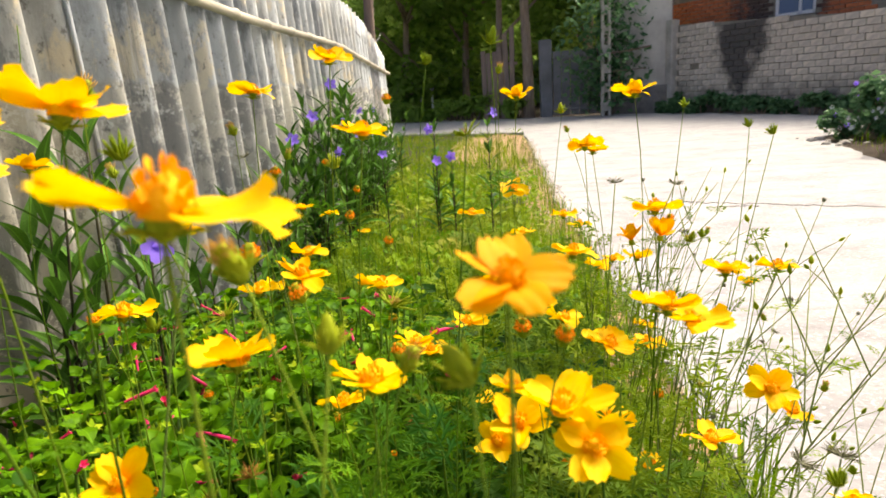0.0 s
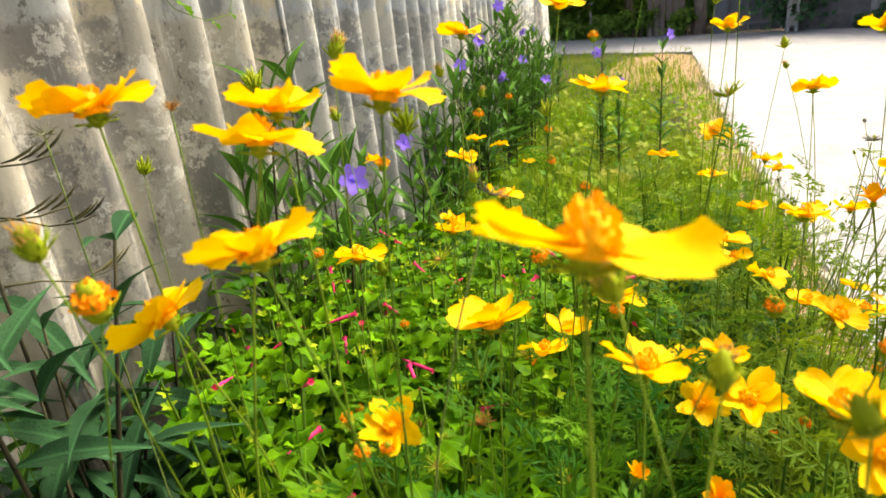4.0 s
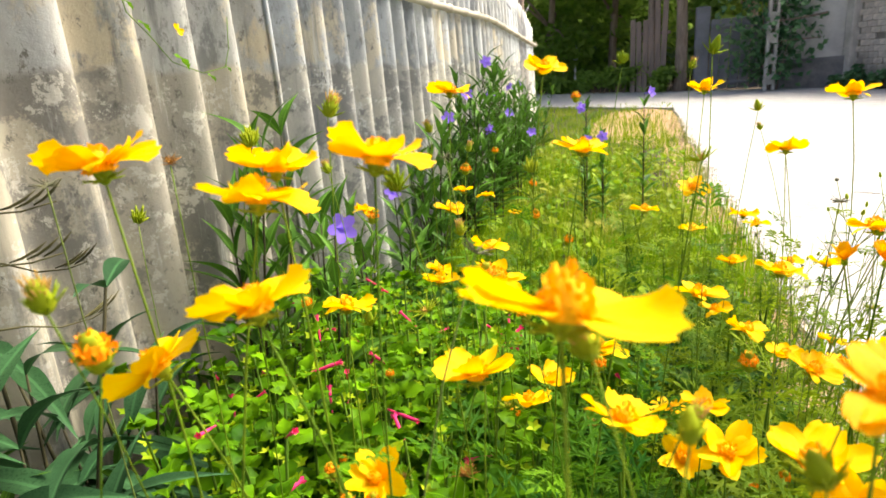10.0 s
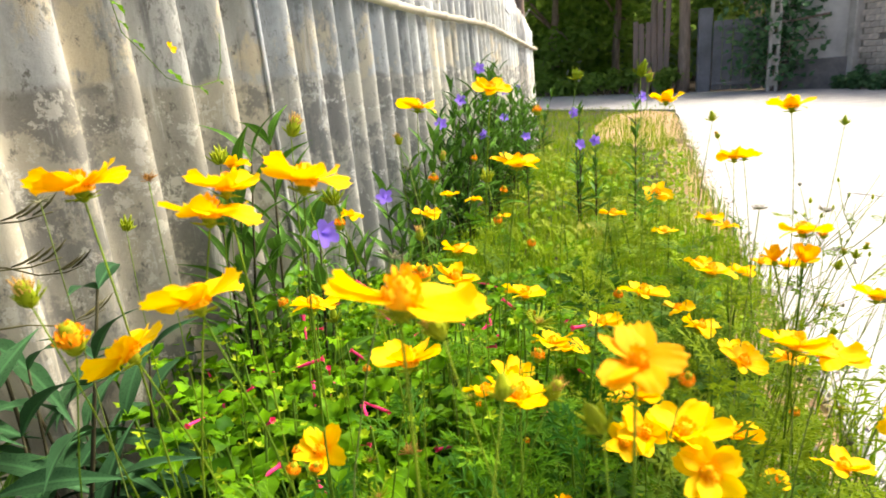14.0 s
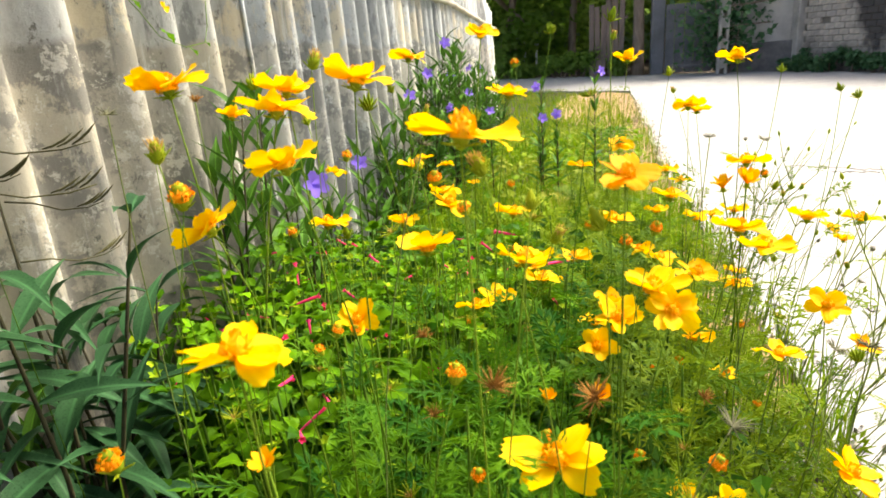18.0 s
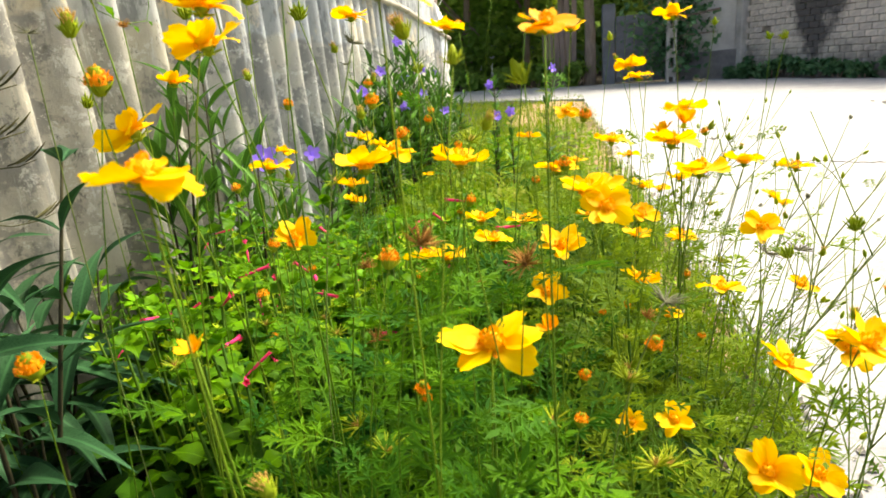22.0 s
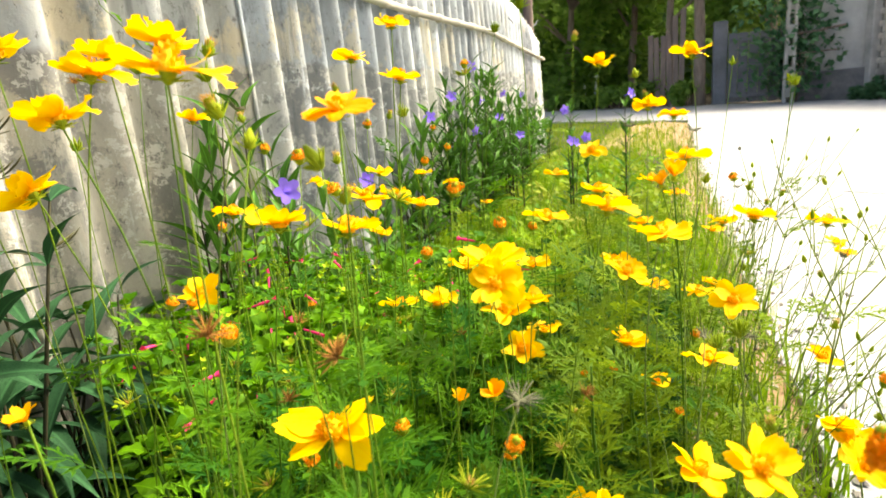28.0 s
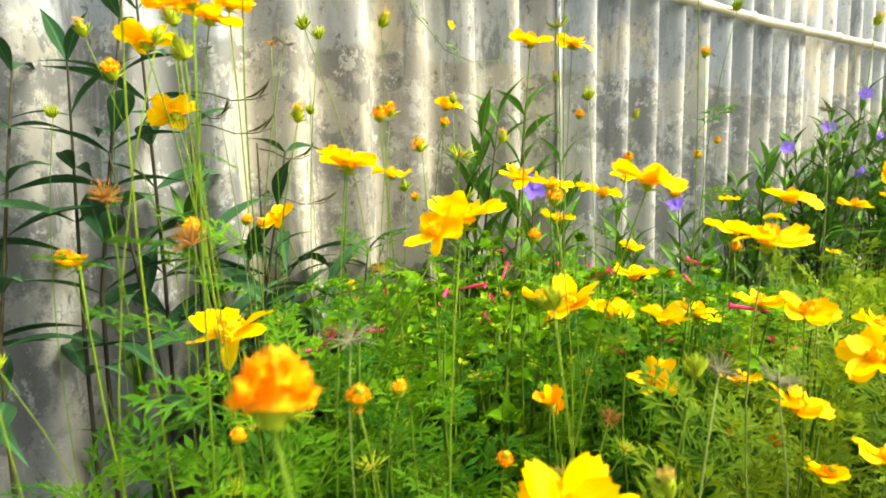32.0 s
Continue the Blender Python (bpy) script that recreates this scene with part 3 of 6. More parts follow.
def aim(direction, spin):
    q = Vector((0, 0, 1)).rotation_difference(Vector(direction).normalized())
    return q.to_matrix().to_4x4() @ Matrix.Rotation(spin, 4, "Z")


FLOWER_LABEL = "yellow cosmos flower with an orange centre on a thin stem"
ORANGE_LABEL = "deep orange cosmos flower on a thin green stem"


def cosmos(x, y, z, d, lean, toward, orange=False, petals=8, open_up=None, wings=False, root=None):
    """A cosmos in bloom, d wide: its face leans to +x by lean and to -y by toward."""
    d *= 1.07
    z -= 0.12 * d
    b = Vector((*root, 0.0)) if root else base_of(x, y, z)
    ob = thing("cosmos_flower", b, ORANGE_LABEL if orange else FLOWER_LABEL, "flower", "cosmos flowers in the bed")
    head = Vector((x, y, z)) - b
    n = Vector((lean + frng.uniform(-0.08, 0.08), -toward + frng.uniform(-0.06, 0.06), 1.0)).normalized()
    stem_to(ob, head - n * d * 0.12, head.normalized() if root else n, 0.0007, MAT_STEM_WIRY if b.x > 0.17 and b.y > 0.45 else None, 0.02 if root else 0.07)
    m = Matrix.Translation(head) @ aim(n, 0.25 if wings else frng.uniform(0, 6.28)) @ Matrix.Scale(d, 4)
    shown("calyx", frng.choice(CALYXES), MAT_CALYX, ob, "", m)
    tagged(shown("disc", frng.choice(DISCS), MAT_DISC, ob, "", m @ Matrix.Diagonal((0.86, 0.86, 1.05, 1))), kind="stuff")
    lift = frng.uniform(4, 20) if open_up is None else open_up
    for k in range(petals):
        inner = k >= 5
        a = 360 * k / 5 if not inner else 360 * (k - 5) / 3 + 36
        if wings:
            a = (-38, -5, 28, 150, 182, 215)[k % 6]
        t = pose(0, 0, 0.012 if inner else 0.0, 0, 0, a + frng.uniform(-9, 9)) @ pose(0, 0, 0, frng.uniform(-10, 10), -lift - (3 if inner else 0) + frng.uniform(-6, 6), 0)
        s = frng.uniform(0.92, 1.06) * (0.9 if inner else 1.0)
        shown("petal", frng.choice(PETALS_ORANGE if orange else PETALS), MAT_PETAL_ORANGE if orange else MAT_PETAL, ob, "", m @ t @ Matrix.Diagonal((s, 1.14, 1, 1)))
    return ob


def half_open(x, y, z, d):
    b = base_of(x, y, z)
    ob = thing("cosmos_flower", b, "half-open small orange-yellow cosmos flower on its stem", "flower", "cosmos flowers in the bed")
    head = Vector((x, y, z)) - b
    n = Vector((frng.uniform(-0.2, 0.2), frng.uniform(-0.3, 0.1), 1.0)).normalized()
    stem_to(ob, head - n * d * 0.2, n, 0.0011)
    m = Matrix.Translation(head) @ aim(n, frng.uniform(0, 6.28)) @ Matrix.Scale(d * 1.7, 4)
    shown("calyx", CALYXES[0], MAT_CALYX, ob, "", m)
    for k in range(6):
        t = pose(0, 0, 0, 0, 0, 60 * k + frng.uniform(-8, 8)) @ pose(0, 0, 0, 0, -52 + frng.uniform(-10, 10), 0)
        shown("petal", frng.choice(PETALS_ORANGE), MAT_PETAL_ORANGE, ob, "", m @ t)


def small_head(x, y, z, s, name, label, category, pieces, thick=0.0005, material=None, up=None):
    b = base_of(x, y, z)
    ob = thing(name, b, label, category, category + "s among the flowers")
    head = Vector((x, y, z)) - b
    n = (up or Vector((frng.uniform(-0.5, 0.5), frng.uniform(-0.4, 0.3), 1.0))).normalized()
    stem_to(ob, head, n, thick, material)
    m = Matrix.Translation(head) @ aim(n, frng.uniform(0, 6.28)) @ Matrix.Scale(s, 4)
    for pname, me, mat in pieces:
        lift = Matrix.Translation((0, 0, 0.48)) if pname == "tuft" else Matrix.Identity(4)
        piece = shown(pname, me, mat, ob, "", m @ lift)
        if pname in ("involucre", "tuft", "seed_burr", "dry_tuft"):
            tagged(piece, kind="stuff")
    return ob


def full_bud(x, y, z, s):
    """A nearly open orange head: a ragged ball sitting low in a small cup."""
    b = small_head(x, y, z - s * 0.45, s, "orange_bud", "round ragged orange cosmos head in a small green cup", "flower bud",
                   (("calyx", LOW_CUP, MAT_CALYX), ("tuft", FULL_TUFT, MAT_TUFT)), 0.0006)
    return b


def bud_orange(x, y, z, s):
    s *= 0.75
    small_head(x, y, z - s * 0.5, s, "orange_bud", "orange cosmos bud opening above green bracts", "flower bud",
               (("calyx", frng.choice(CUPS), MAT_CALYX), ("involucre", frng.choice(BRACTS), MAT_CALYX), ("tuft", frng.choice(ORANGE_TUFTS), MAT_TUFT)), 0.0005)


def green_bud(x, y, z, s):
    s *= 0.75 if x > 0.15 else 1.0
    if frng.random() < 0.4:
        faded_bud(x, y, z, s * 0.85)
        return
    small_head(x, y, z - s * 0.4, s, "green_bud", "closed green cosmos bud on a wiry stem", "flower bud",
               (("bud", frng.choice(BUDS), MAT_CALYX) if frng.random() < 0.5 else ("seed_burr", frng.choice(SMALL_BRUSHES), MAT_CALYX), ("involucre", frng.choice(BRACTS), MAT_CALYX)))


def faded_bud(x, y, z, s):
    small_head(x, y, z - s * 0.4, s, "faded_bud", "green cosmos bud with withered tan florets on top", "flower bud",
               (("calyx", frng.choice(CUPS), MAT_CALYX), ("involucre", frng.choice(BRACTS), MAT_CALYX), ("tuft", frng.choice(TAN_TUFTS), MAT_TAN)))


def seed_head(x, y, z, s):
    small_head(x, y, z, s * 0.62, "dried_cosmos", "dark spiky cosmos seed head on a bare stem", "seed head", (("seed_burr", frng.choice(SEEDS), MAT_SEED),), 0.0006, MAT_STEM_WIRY)


def dry_head(x, y, z, s):
    small_head(x, y, z, s * 0.5, "dry_flower", "withered brown cosmos flower head", "seed head", (("dry_tuft", frng.choice(DRIES), MAT_DRY),))


def spent_head(x, y, z, s):
    """Bracts spread like a star round withered florets."""
    small_head(x, y, z, s, "spent_flower", "spiky yellow-green spent cosmos head with a brown centre", "seed head",
               (("involucre", frng.choice(SPENT), MAT_CALYX), ("dry_tuft", frng.choice(SPENT_CORES), MAT_TAN)), 0.0006)


# ---- leaves ----
def rhomb(a, b, w, droop=0.0):
    """A pointed narrow blade from a to b."""
    a, b = Vector(a), Vector(b)
    d = b - a
    s = Vector((-d.y, d.x, 0)).normalized() * w
    m = a + d * 0.45
    return [a, m + s, b - Vector((0, 0, droop)), m - s], [(0, 1, 2), (0, 2, 3)]


def feather_mesh(rng, name="leaf"):
    """A twice-divided cosmos leaf, one unit long along x."""
    out = []
    spine = [Vector((x, 0, 0.10 * math.sin(x * 2.6) - 0.16 * x * x)) for x in (0, 0.25, 0.5, 0.75, 1.0)]

    def at(u):
        i = min(3, int(u * 4))
        return spine[i].lerp(spine[i + 1], u * 4 - i)
    for i in range(4):
        a, b = spine[i], spine[i + 1]
        w = Vector((0, 0.012 * (1 - i * 0.2), 0))
        out.append(([a - w, a + w, b + w * 0.8, b - w * 0.8], [(0, 1, 2, 3)]))
    for i in range(4):
        u = 0.26 + 0.19 * i
        size = 0.44 * (1 - 0.11 * abs(i - 1)) * rng.uniform(0.85, 1.15) * (1.0 if i < 3 else 0.75)
        for side in (-1, 1):
            d = Vector((0.72, side * rng.uniform(0.7, 0.95), rng.uniform(-0.12, 0.06))).normalized()
            p = at(u)
            tip = p + d * size
            out.append(rhomb(p, tip, 0.034, 0.04))
            for v, g in ((0.42, 0.52),):
                q = p + (tip - p) * v
                for s2 in (-1, 1):
                    e = (d + Vector((-d.y, d.x, 0)) * s2 * 0.75).normalized()
                    out.append(rhomb(q, q + e * size * g, 0.027, 0.02))
    out.append(rhomb(at(0.9), spine[-1] + Vector((0.14, 0, -0.03)), 0.045))
    return mesh_of(name, *joined(out))


def blade_mesh(rng, name, profile, fold, bow, wave=0.0, stalk=0.0):
    """A simple leaf one unit long: half-widths along it, folded on the midrib, bowed down."""
    n = len(profile) - 1
    verts, faces = [], []
    tw = rng.uniform(-0.25, 0.25)
    for i, w in enumerate(profile):
        u = i / n
        x = stalk + (1 - stalk) * u
        z = 0.06 * math.sin(u * 3.1) - bow * u * u
        for v in (-1, -0.5, 0, 0.5, 1):
            verts.append((x, w * v, z + fold * w * abs(v) + wave * math.sin(u * 14 + v * 2) * abs(v) * w * 2 + tw * w * v * u))
    for i in range(n):
        for j in range(4):
            a = i * 5 + j
            faces.append((a, a + 5, a + 6, a + 1))
    piece = [(verts, faces)]
    if stalk:
        piece.append(([Vector((0, -0.012, 0)), Vector((0, 0.012, 0)), Vector((stalk + 0.03, 0.012, 0)), Vector((stalk + 0.03, -0.012, 0))], [(0, 1, 2, 3)]))
    return mesh_of(name, *joined(piece), True)


lrng = random.Random(31)
FEATHERS = [feather_mesh(lrng) for _ in range(5)]
SUN_FEATHERS = [me.copy() for me in FEATHERS]
OVATES = [blade_mesh(lrng, "leaf", (0.16, 0.30, 0.34, 0.30, 0.19, 0.07, 0.0), lrng.uniform(0.1, 0.35), lrng.uniform(0.1, 0.35), 0.12, 0.2) for _ in range(5)]
LANCES = [blade_mesh(lrng, "leaf", (0.012, 0.046, 0.084, 0.100, 0.094, 0.072, 0.044, 0.018, 0.0), lrng.uniform(0.15, 0.5), lrng.uniform(0.02, 0.3)) for _ in range(5)]


TEALS = [me.copy() for me in LANCES]
BROADS = [blade_mesh(lrng, "leaf", (0.012, 0.045, 0.082, 0.098, 0.094, 0.076, 0.050, 0.022, 0.0), lrng.uniform(0.15, 0.4), lrng.uniform(0.25, 0.6)) for _ in range(4)]


def trumpet_mesh(name, lobes, tube_len, flare, lobe_r):
    """A funnel flower one unit across, opening along +x."""
    rings = [(0.0, 0.025), (0.3, 0.035), (0.6, min(0.07, flare)), (0.85, min(0.13, flare)), (1.0, flare)]
    sides = lobes * 4
    verts, faces = [], []
    for u, r in rings:
        for k in range(sides):
            a = 2 * math.pi * k / sides
            verts.append((u * tube_len, r * math.cos(a), r * math.sin(a)))
    for k in range(sides):
        a = 2 * math.pi * k / sides
        ph = abs(math.sin(lobes * a / 2))
        r = flare + (lobe_r - flare) * (0.35 + 0.65 * ph)
        verts.append((tube_len * 1.04 + 0.05 * ph, r * math.cos(a), r * math.sin(a)))
    for i in range(len(rings)):
        for k in range(sides):
            a, b = i * sides + k, i * sides + (k + 1) % sides
            faces.append((a, b, b + sides, a + sides))
    return mesh_of(name, verts, faces, True)


VIOLET = trumpet_mesh("flower", 5, 0.8, 0.22, 0.55)
PALE_BLOOM = VIOLET.copy()
PINKS = [trumpet_mesh("flower", 5, 1.0, 0.055, 0.12), trumpet_mesh("flower", 5, 1.0, 0.045, 0.07)]


def leaf_parts(ob, leaves, meshes, material, rng, apart, roll=25, name="foliage"):
    """The leaves of a plant: each a part of its own near by, one joined part far off."""
    out = []
    for p, a, up, size in leaves:
        m = Matrix.Translation(p) @ Matrix.Rotation(a, 4, "Z") @ pose(0, 0, 0, rng.uniform(-roll, roll), -up, 0) @ Matrix.Scale(size, 4)
        me = rng.choice(meshes)
        if apart:
            shown("leaf", me, material, ob, "", m)
        else:
            out.append(([m @ v.co for v in me.vertices], [tuple(f.vertices) for f in me.polygons]))
    if out:
        tagged(shown(name, mesh_of(name, *joined(out), True), material, ob), kind="stuff")


def cosmos_plant(x, y, h, rng, lean=(0, 0)):
    """A leafy cosmos plant without bloom: stem, branches and feathery leaves in pairs."""
    ob = thing("cosmos_plant", (x, y, 0), "green feathery cosmos foliage growing in the bed", "plant", "cosmos foliage")
    top = Vector((lean[0] + rng.uniform(-0.04, 0.04), lean[1] + rng.uniform(-0.04, 0.04), h))
    pieces = [tube([top * t + Vector((0.01 * math.sin(t * 5), 0.01 * math.cos(t * 4), 0)) for t in (0, 0.3, 0.6, 0.85, 1)], [0.0035, 0.003, 0.0025, 0.002, 0.0012], 5)]
    nodes = max(4, int(h / 0.04))
    leaves = []
    for i in range(nodes):
        t = 0.25 + 0.75 * i / (nodes - 1)
        a = rng.uniform(-0.4, 0.4) + (i % 2) * 1.57
        size = (0.110 - 0.048 * t) * rng.uniform(0.7, 1.25)
        for s in (0, math.pi):
            leaves.append((top * t, a + s, rng.uniform(-5, 40) + 25 * t, size))
    shown("stem", mesh_of("stem", *joined(pieces), True), MAT_STEM_LOW, ob)
    # Road-side and farther plants take the leaf colour with sunlight in it.
    sun_tone = (x > 0.02 + 0.10 * rng.random() and y > 0.25) or y > 0.62 + 0.25 * rng.random()
    leaf_parts(ob, leaves, SUN_FEATHERS if sun_tone else FEATHERS, MAT_OLIVE_SUN if sun_tone else MAT_FEATHER, rng, y < 0.6)
    return ob


def calyx_star(rng, name="calyx"):
    """A small cup of five pointed green lobes."""
    out = []
    for k in range(5):
        a = 2 * math.pi * k / 5 + rng.uniform(-0.15, 0.15)
        d, s = Vector((math.cos(a), math.sin(a), 0.45)), Vector((-math.sin(a), math.cos(a), 0)) * 0.36
        out.append(([Vector((0, 0, -0.1)), d * 0.5 + s, d * rng.uniform(0.9, 1.3), d * 0.5 - s], [(0, 1, 2), (0, 2, 3)]))
    return mesh_of(name, *joined(out))


STARS = [calyx_star(lrng) for _ in range(3)]


def four_oclock(x, y, h, rng, blooms=3):
    """A bushy plant with bright ovate leaves and narrow pink tubes."""
    ob = thing("four_oclock_plant", (x, y, 0), "bushy bright green plant with ovate leaves and thin pink tube flowers", "plant", "ovate-leaved bushes in the bed")
    stems, leaves, shoots, tips, stars = [], [], [], [], []
    for k in range(7):
        a = 2 * math.pi * k / 7 + rng.uniform(-0.4, 0.4)
        r = rng.uniform(0.05, 0.13)
        tip = Vector((r * math.cos(a), r * math.sin(a), h * rng.uniform(0.75, 1.05)))
        mid = Vector((tip.x * 0.7, tip.y * 0.7, tip.z * 0.5))
        stems.append(tube([(0, 0, 0), mid * 0.5, mid, tip], [0.004, 0.0035, 0.003, 0.0018], 5))
        tips.append(tip)
        for i in range(6):
            t = 0.25 + 0.75 * i / 5
            p = mid.lerp(tip, (t - 0.5) * 2) if t > 0.5 else mid * (t * 2)
            b = rng.uniform(0, 6.28)
            size = rng.uniform(0.032, 0.062) * (1.2 - 0.45 * t)
            for s in (0, math.pi):
                leaves.append((p, b + s, rng.uniform(-15, 35), size))
        for s in range(3):
            shoots.append((tip, rng.uniform(0, 6.28), rng.uniform(20, 60), rng.uniform(0.02, 0.035)))
        for s in range(rng.choice((1, 2, 3))):
            stars.append((tip.lerp(mid, rng.uniform(0, 0.35)) + Vector((rng.uniform(-0.025, 0.025), rng.uniform(-0.025, 0.025), rng.uniform(0.0, 0.02))), rng.uniform(0, 6.28), rng.uniform(-35, 35), rng.uniform(0.007, 0.012)))
    shown("stem", mesh_of("stem", *joined(stems), True), MAT_STEM_LOW, ob)
    leaf_parts(ob, leaves, OVATES, MAT_OVATE, rng, y < 0.62, 30)
    leaf_parts(ob, shoots, OVATES, MAT_OVATE, rng, False, 30)
    leaf_parts(ob, stars, STARS, MAT_LIME, rng, False, 30, "calyx")
    for i in range(blooms):
        tip = rng.choice(tips)
        m = Matrix.Translation(tip) @ Matrix.Rotation(rng.uniform(0, 6.28), 4, "Z") @ pose(0, 0, 0, 0, -rng.uniform(0, 45), 0) @ Matrix.Scale(rng.uniform(0.034, 0.052), 4)
        shown("flower", PINKS[i % 2], MAT_PINK if rng.random() < 0.85 else MAT_RED, ob, "narrow pink tube flower", m)
    return ob


def ruellia(x, y, h, rng, stems=3, violet=1, spread=0.10, leaf=0.15, bloom=None, broad=False):
    """Dark upright stems with narrow lance leaves; violet funnel flowers at some tips."""
    ob = thing("ruellia_plant", (x, y, 0), "dark-stemmed plant with narrow deep green leaves beside the fence" + (", violet flowers" if violet else ""),
               "plant", "narrow-leaved plants by the fence")
    pieces, leaves, tips = [], [], []
    for k in range(stems):
        a = rng.uniform(0, 6.28)
        r = rng.uniform(0.2, 1.0) * spread
        tip = Vector((r * math.cos(a), r * math.sin(a), h * (1.0 if k == 0 else rng.uniform(0.6, 0.98))))
        if k == 0 and bloom:
            tip = Vector(bloom) - Vector((x, y, 0))
        mid = Vector((tip.x * 0.35, tip.y * 0.35, tip.z * 0.5))
        pts = [Vector((0.3 * tip.x, 0.3 * tip.y, 0)), mid * 0.5 + Vector((0.15 * tip.x, 0.15 * tip.y, 0)), mid, mid.lerp(tip, 0.5), tip]
        pieces.append(tube(pts, [0.004, 0.0036, 0.0032, 0.0026, 0.0016], 5))
        tips.append(tip)
        low = 0.42 if broad and h > 0.68 else 0.3
        nodes = max(3, int(tip.z * (1.3 - low) / (0.095 if broad else 0.075)))
        for i in range(nodes):
            t = low + (1 - low) * i / (nodes - 1)
            p = mid.lerp(tip, (t - 0.5) * 2) if t > 0.5 else pts[1].lerp(mid, max(0, (t - 0.25) * 4))
            b = rng.uniform(-0.5, 0.5) + (i % 2) * 1.57
            for s in (0, math.pi):
                leaves.append((p, b + s, rng.uniform(-25, 30) + 25 * t if broad else rng.uniform(8, 36) + 35 * t, leaf * rng.uniform(0.7, 1.2) * (1.15 - 0.45 * t)))
    shown("stem", mesh_of("stem", *joined(pieces), True), MAT_STEM_DARK, ob)
    leaf_parts(ob, leaves, BROADS if broad and h < 0.55 else TEALS if broad else LANCES, MAT_TEAL if broad else MAT_LANCE, rng, y < 1.4)
    for k in range(violet):
        tip = tips[k % len(tips)]
        m = Matrix.Translation(tip) @ Matrix.Rotation(rng.uniform(-2.4, -0.7), 4, "Z") @ pose(0, 0, 0, 0, -rng.uniform(-5, 35), 0) @ Matrix.Scale(0.052, 4)
        shown("flower", VIOLET, MAT_PURPLE, ob, "violet funnel flower", m)
    return ob


# ---- the bed ----
def cleared(x, y):
    """True over the bare near edge of the bed."""
    return y < 0.06 and -0.3 < x < 0.42


brng = random.Random(41)
for j in range(11):
    for i in range(7):
        x = -0.70 + 0.098 * i + brng.uniform(-0.035, 0.035)
        y = 0.04 + 0.13 * j + brng.uniform(-0.05, 0.05)
        if x > (-0.24 if y < 0.5 else -0.16 if y < 0.8 else -0.05) or (y < 0.45 and x > -0.28) or y < 0.33 + 1.05 * max(0.0, -0.33 - x):
            continue
        four_oclock(x, y, brng.uniform(0.40, 0.51) - 0.09 * (y > 1.0), brng, 1 if brng.random() < 0.65 else 2)
for j in range(13):
    for i in range(10):
        x = -0.52 + 0.102 * i + brng.uniform(-0.045, 0.045)
        y = 0.10 + 0.105 * j + brng.uniform(-0.05, 0.05)
        if cleared(x, y) or x > (0.15 if y < 0.5 else 0.20 if y < 0.9 else 0.27) or x < (-0.30 if y < 0.42 else -0.20) or (y > 0.45 and x < -0.10 and brng.random() < 0.75) or (y > 0.9 and brng.random() < 0.35):
            continue
        h = brng.uniform(0.38, 0.54) * (0.84 if x < -0.08 and y < 0.32 else 1.0 if y < 0.75 else 0.9) * (0.82 if x > 0.08 and y < 0.45 else 1.0)
        cosmos_plant(x, y, h, brng)

for k in range(9):
    cosmos_plant(brng.uniform(0.26, 0.37), 0.34 + 0.075 * k, brng.uniform(0.16, 0.30), brng)
for k in range(16):
    cosmos_plant(brng.uniform(-0.45, 0.32), 1.5 + 0.07 * k, brng.uniform(0.24, 0.40), brng)

# narrow-leaved plants along the fence
NEAR_STEMS = ((-0.7, 0.19, 0.95, 2, 0), (-0.72, 0.33, 0.98, 2, 0), (-0.68, 0.06, 0.8, 2, 0), (-0.63, 0.4, 0.72, 2, 0), (-0.72, 0.48, 0.55, 3, 0), (-0.72, 0.98, 0.74, 3, 0), (-0.7, 1.1, 0.76, 3, 0), (-0.71, 1.28, 0.64, 3, 0), (-0.72, 1.62, 0.46, 4, 0), (-0.7, 1.88, 0.5, 4, 1), (-0.68, 2.15, 0.48, 4, 0))
FAR_STEMS = ((-0.72, 2.4, 0.62, 4, 0), (-0.66, 2.75, 0.74, 4, 1), (-0.7, 3.0, 0.88, 4, 1), (-0.62, 3.3, 0.72, 4, 1), (-0.7, 3.6, 0.86, 4, 0), (-0.6, 3.95, 0.72, 4, 1), (-0.7, 4.3, 0.86, 4, 0), (-0.64, 4.85, 0.72, 4, 0), (-0.7, 5.4, 0.7, 4, 1), (-0.66, 6.1, 0.6, 4, 0))
for x, y, h, n, v in NEAR_STEMS + FAR_STEMS:
    ruellia(x, y, h, brng, n if y < 2.3 else n + 3, v, 0.12 if y < 2.3 else 0.16, 0.175 if y < 0.6 else 0.16, broad=y < 0.45)
for k in range(4):
    y = 2.9 + 0.6 * k + brng.uniform(-0.1, 0.1)
    ruellia(-0.62 + brng.uniform(-0.08, 0.03), y, brng.uniform(0.45, 0.62), brng, 5, 1 if k % 3 == 1 else 0, 0.14, 0.15)
for x, y, h in ((-0.72, 0.52, 0.44), (-0.65, 0.42, 0.50),
                (-0.70, 0.48, 0.54), (-0.75, 0.60, 0.52), (-0.68, 0.57, 0.46), (-0.77, 0.70, 0.48)):
    ruellia(x, y, h, brng, 2, 0, 0.09, 0.21, broad=True)
for k in range(3):
    ruellia(-0.76, 0.30 + 0.22 * k, brng.uniform(0.28, 0.38), brng, 2, 0, 0.04, 0.14)
ruellia(-0.586, 1.044, 0.57, brng, 2, 1, 0.05, 0.13, bloom=(-0.536, 0.999, 0.606))
ruellia(-0.60, 3.02, 0.57, brng, 2, 1, 0.05, 0.13, bloom=(-0.568, 2.99, 0.565))
ruellia(-0.70, 2.52, 0.67, brng, 2, 1, 0.06, 0.13, bloom=(-0.68, 2.49, 0.665))
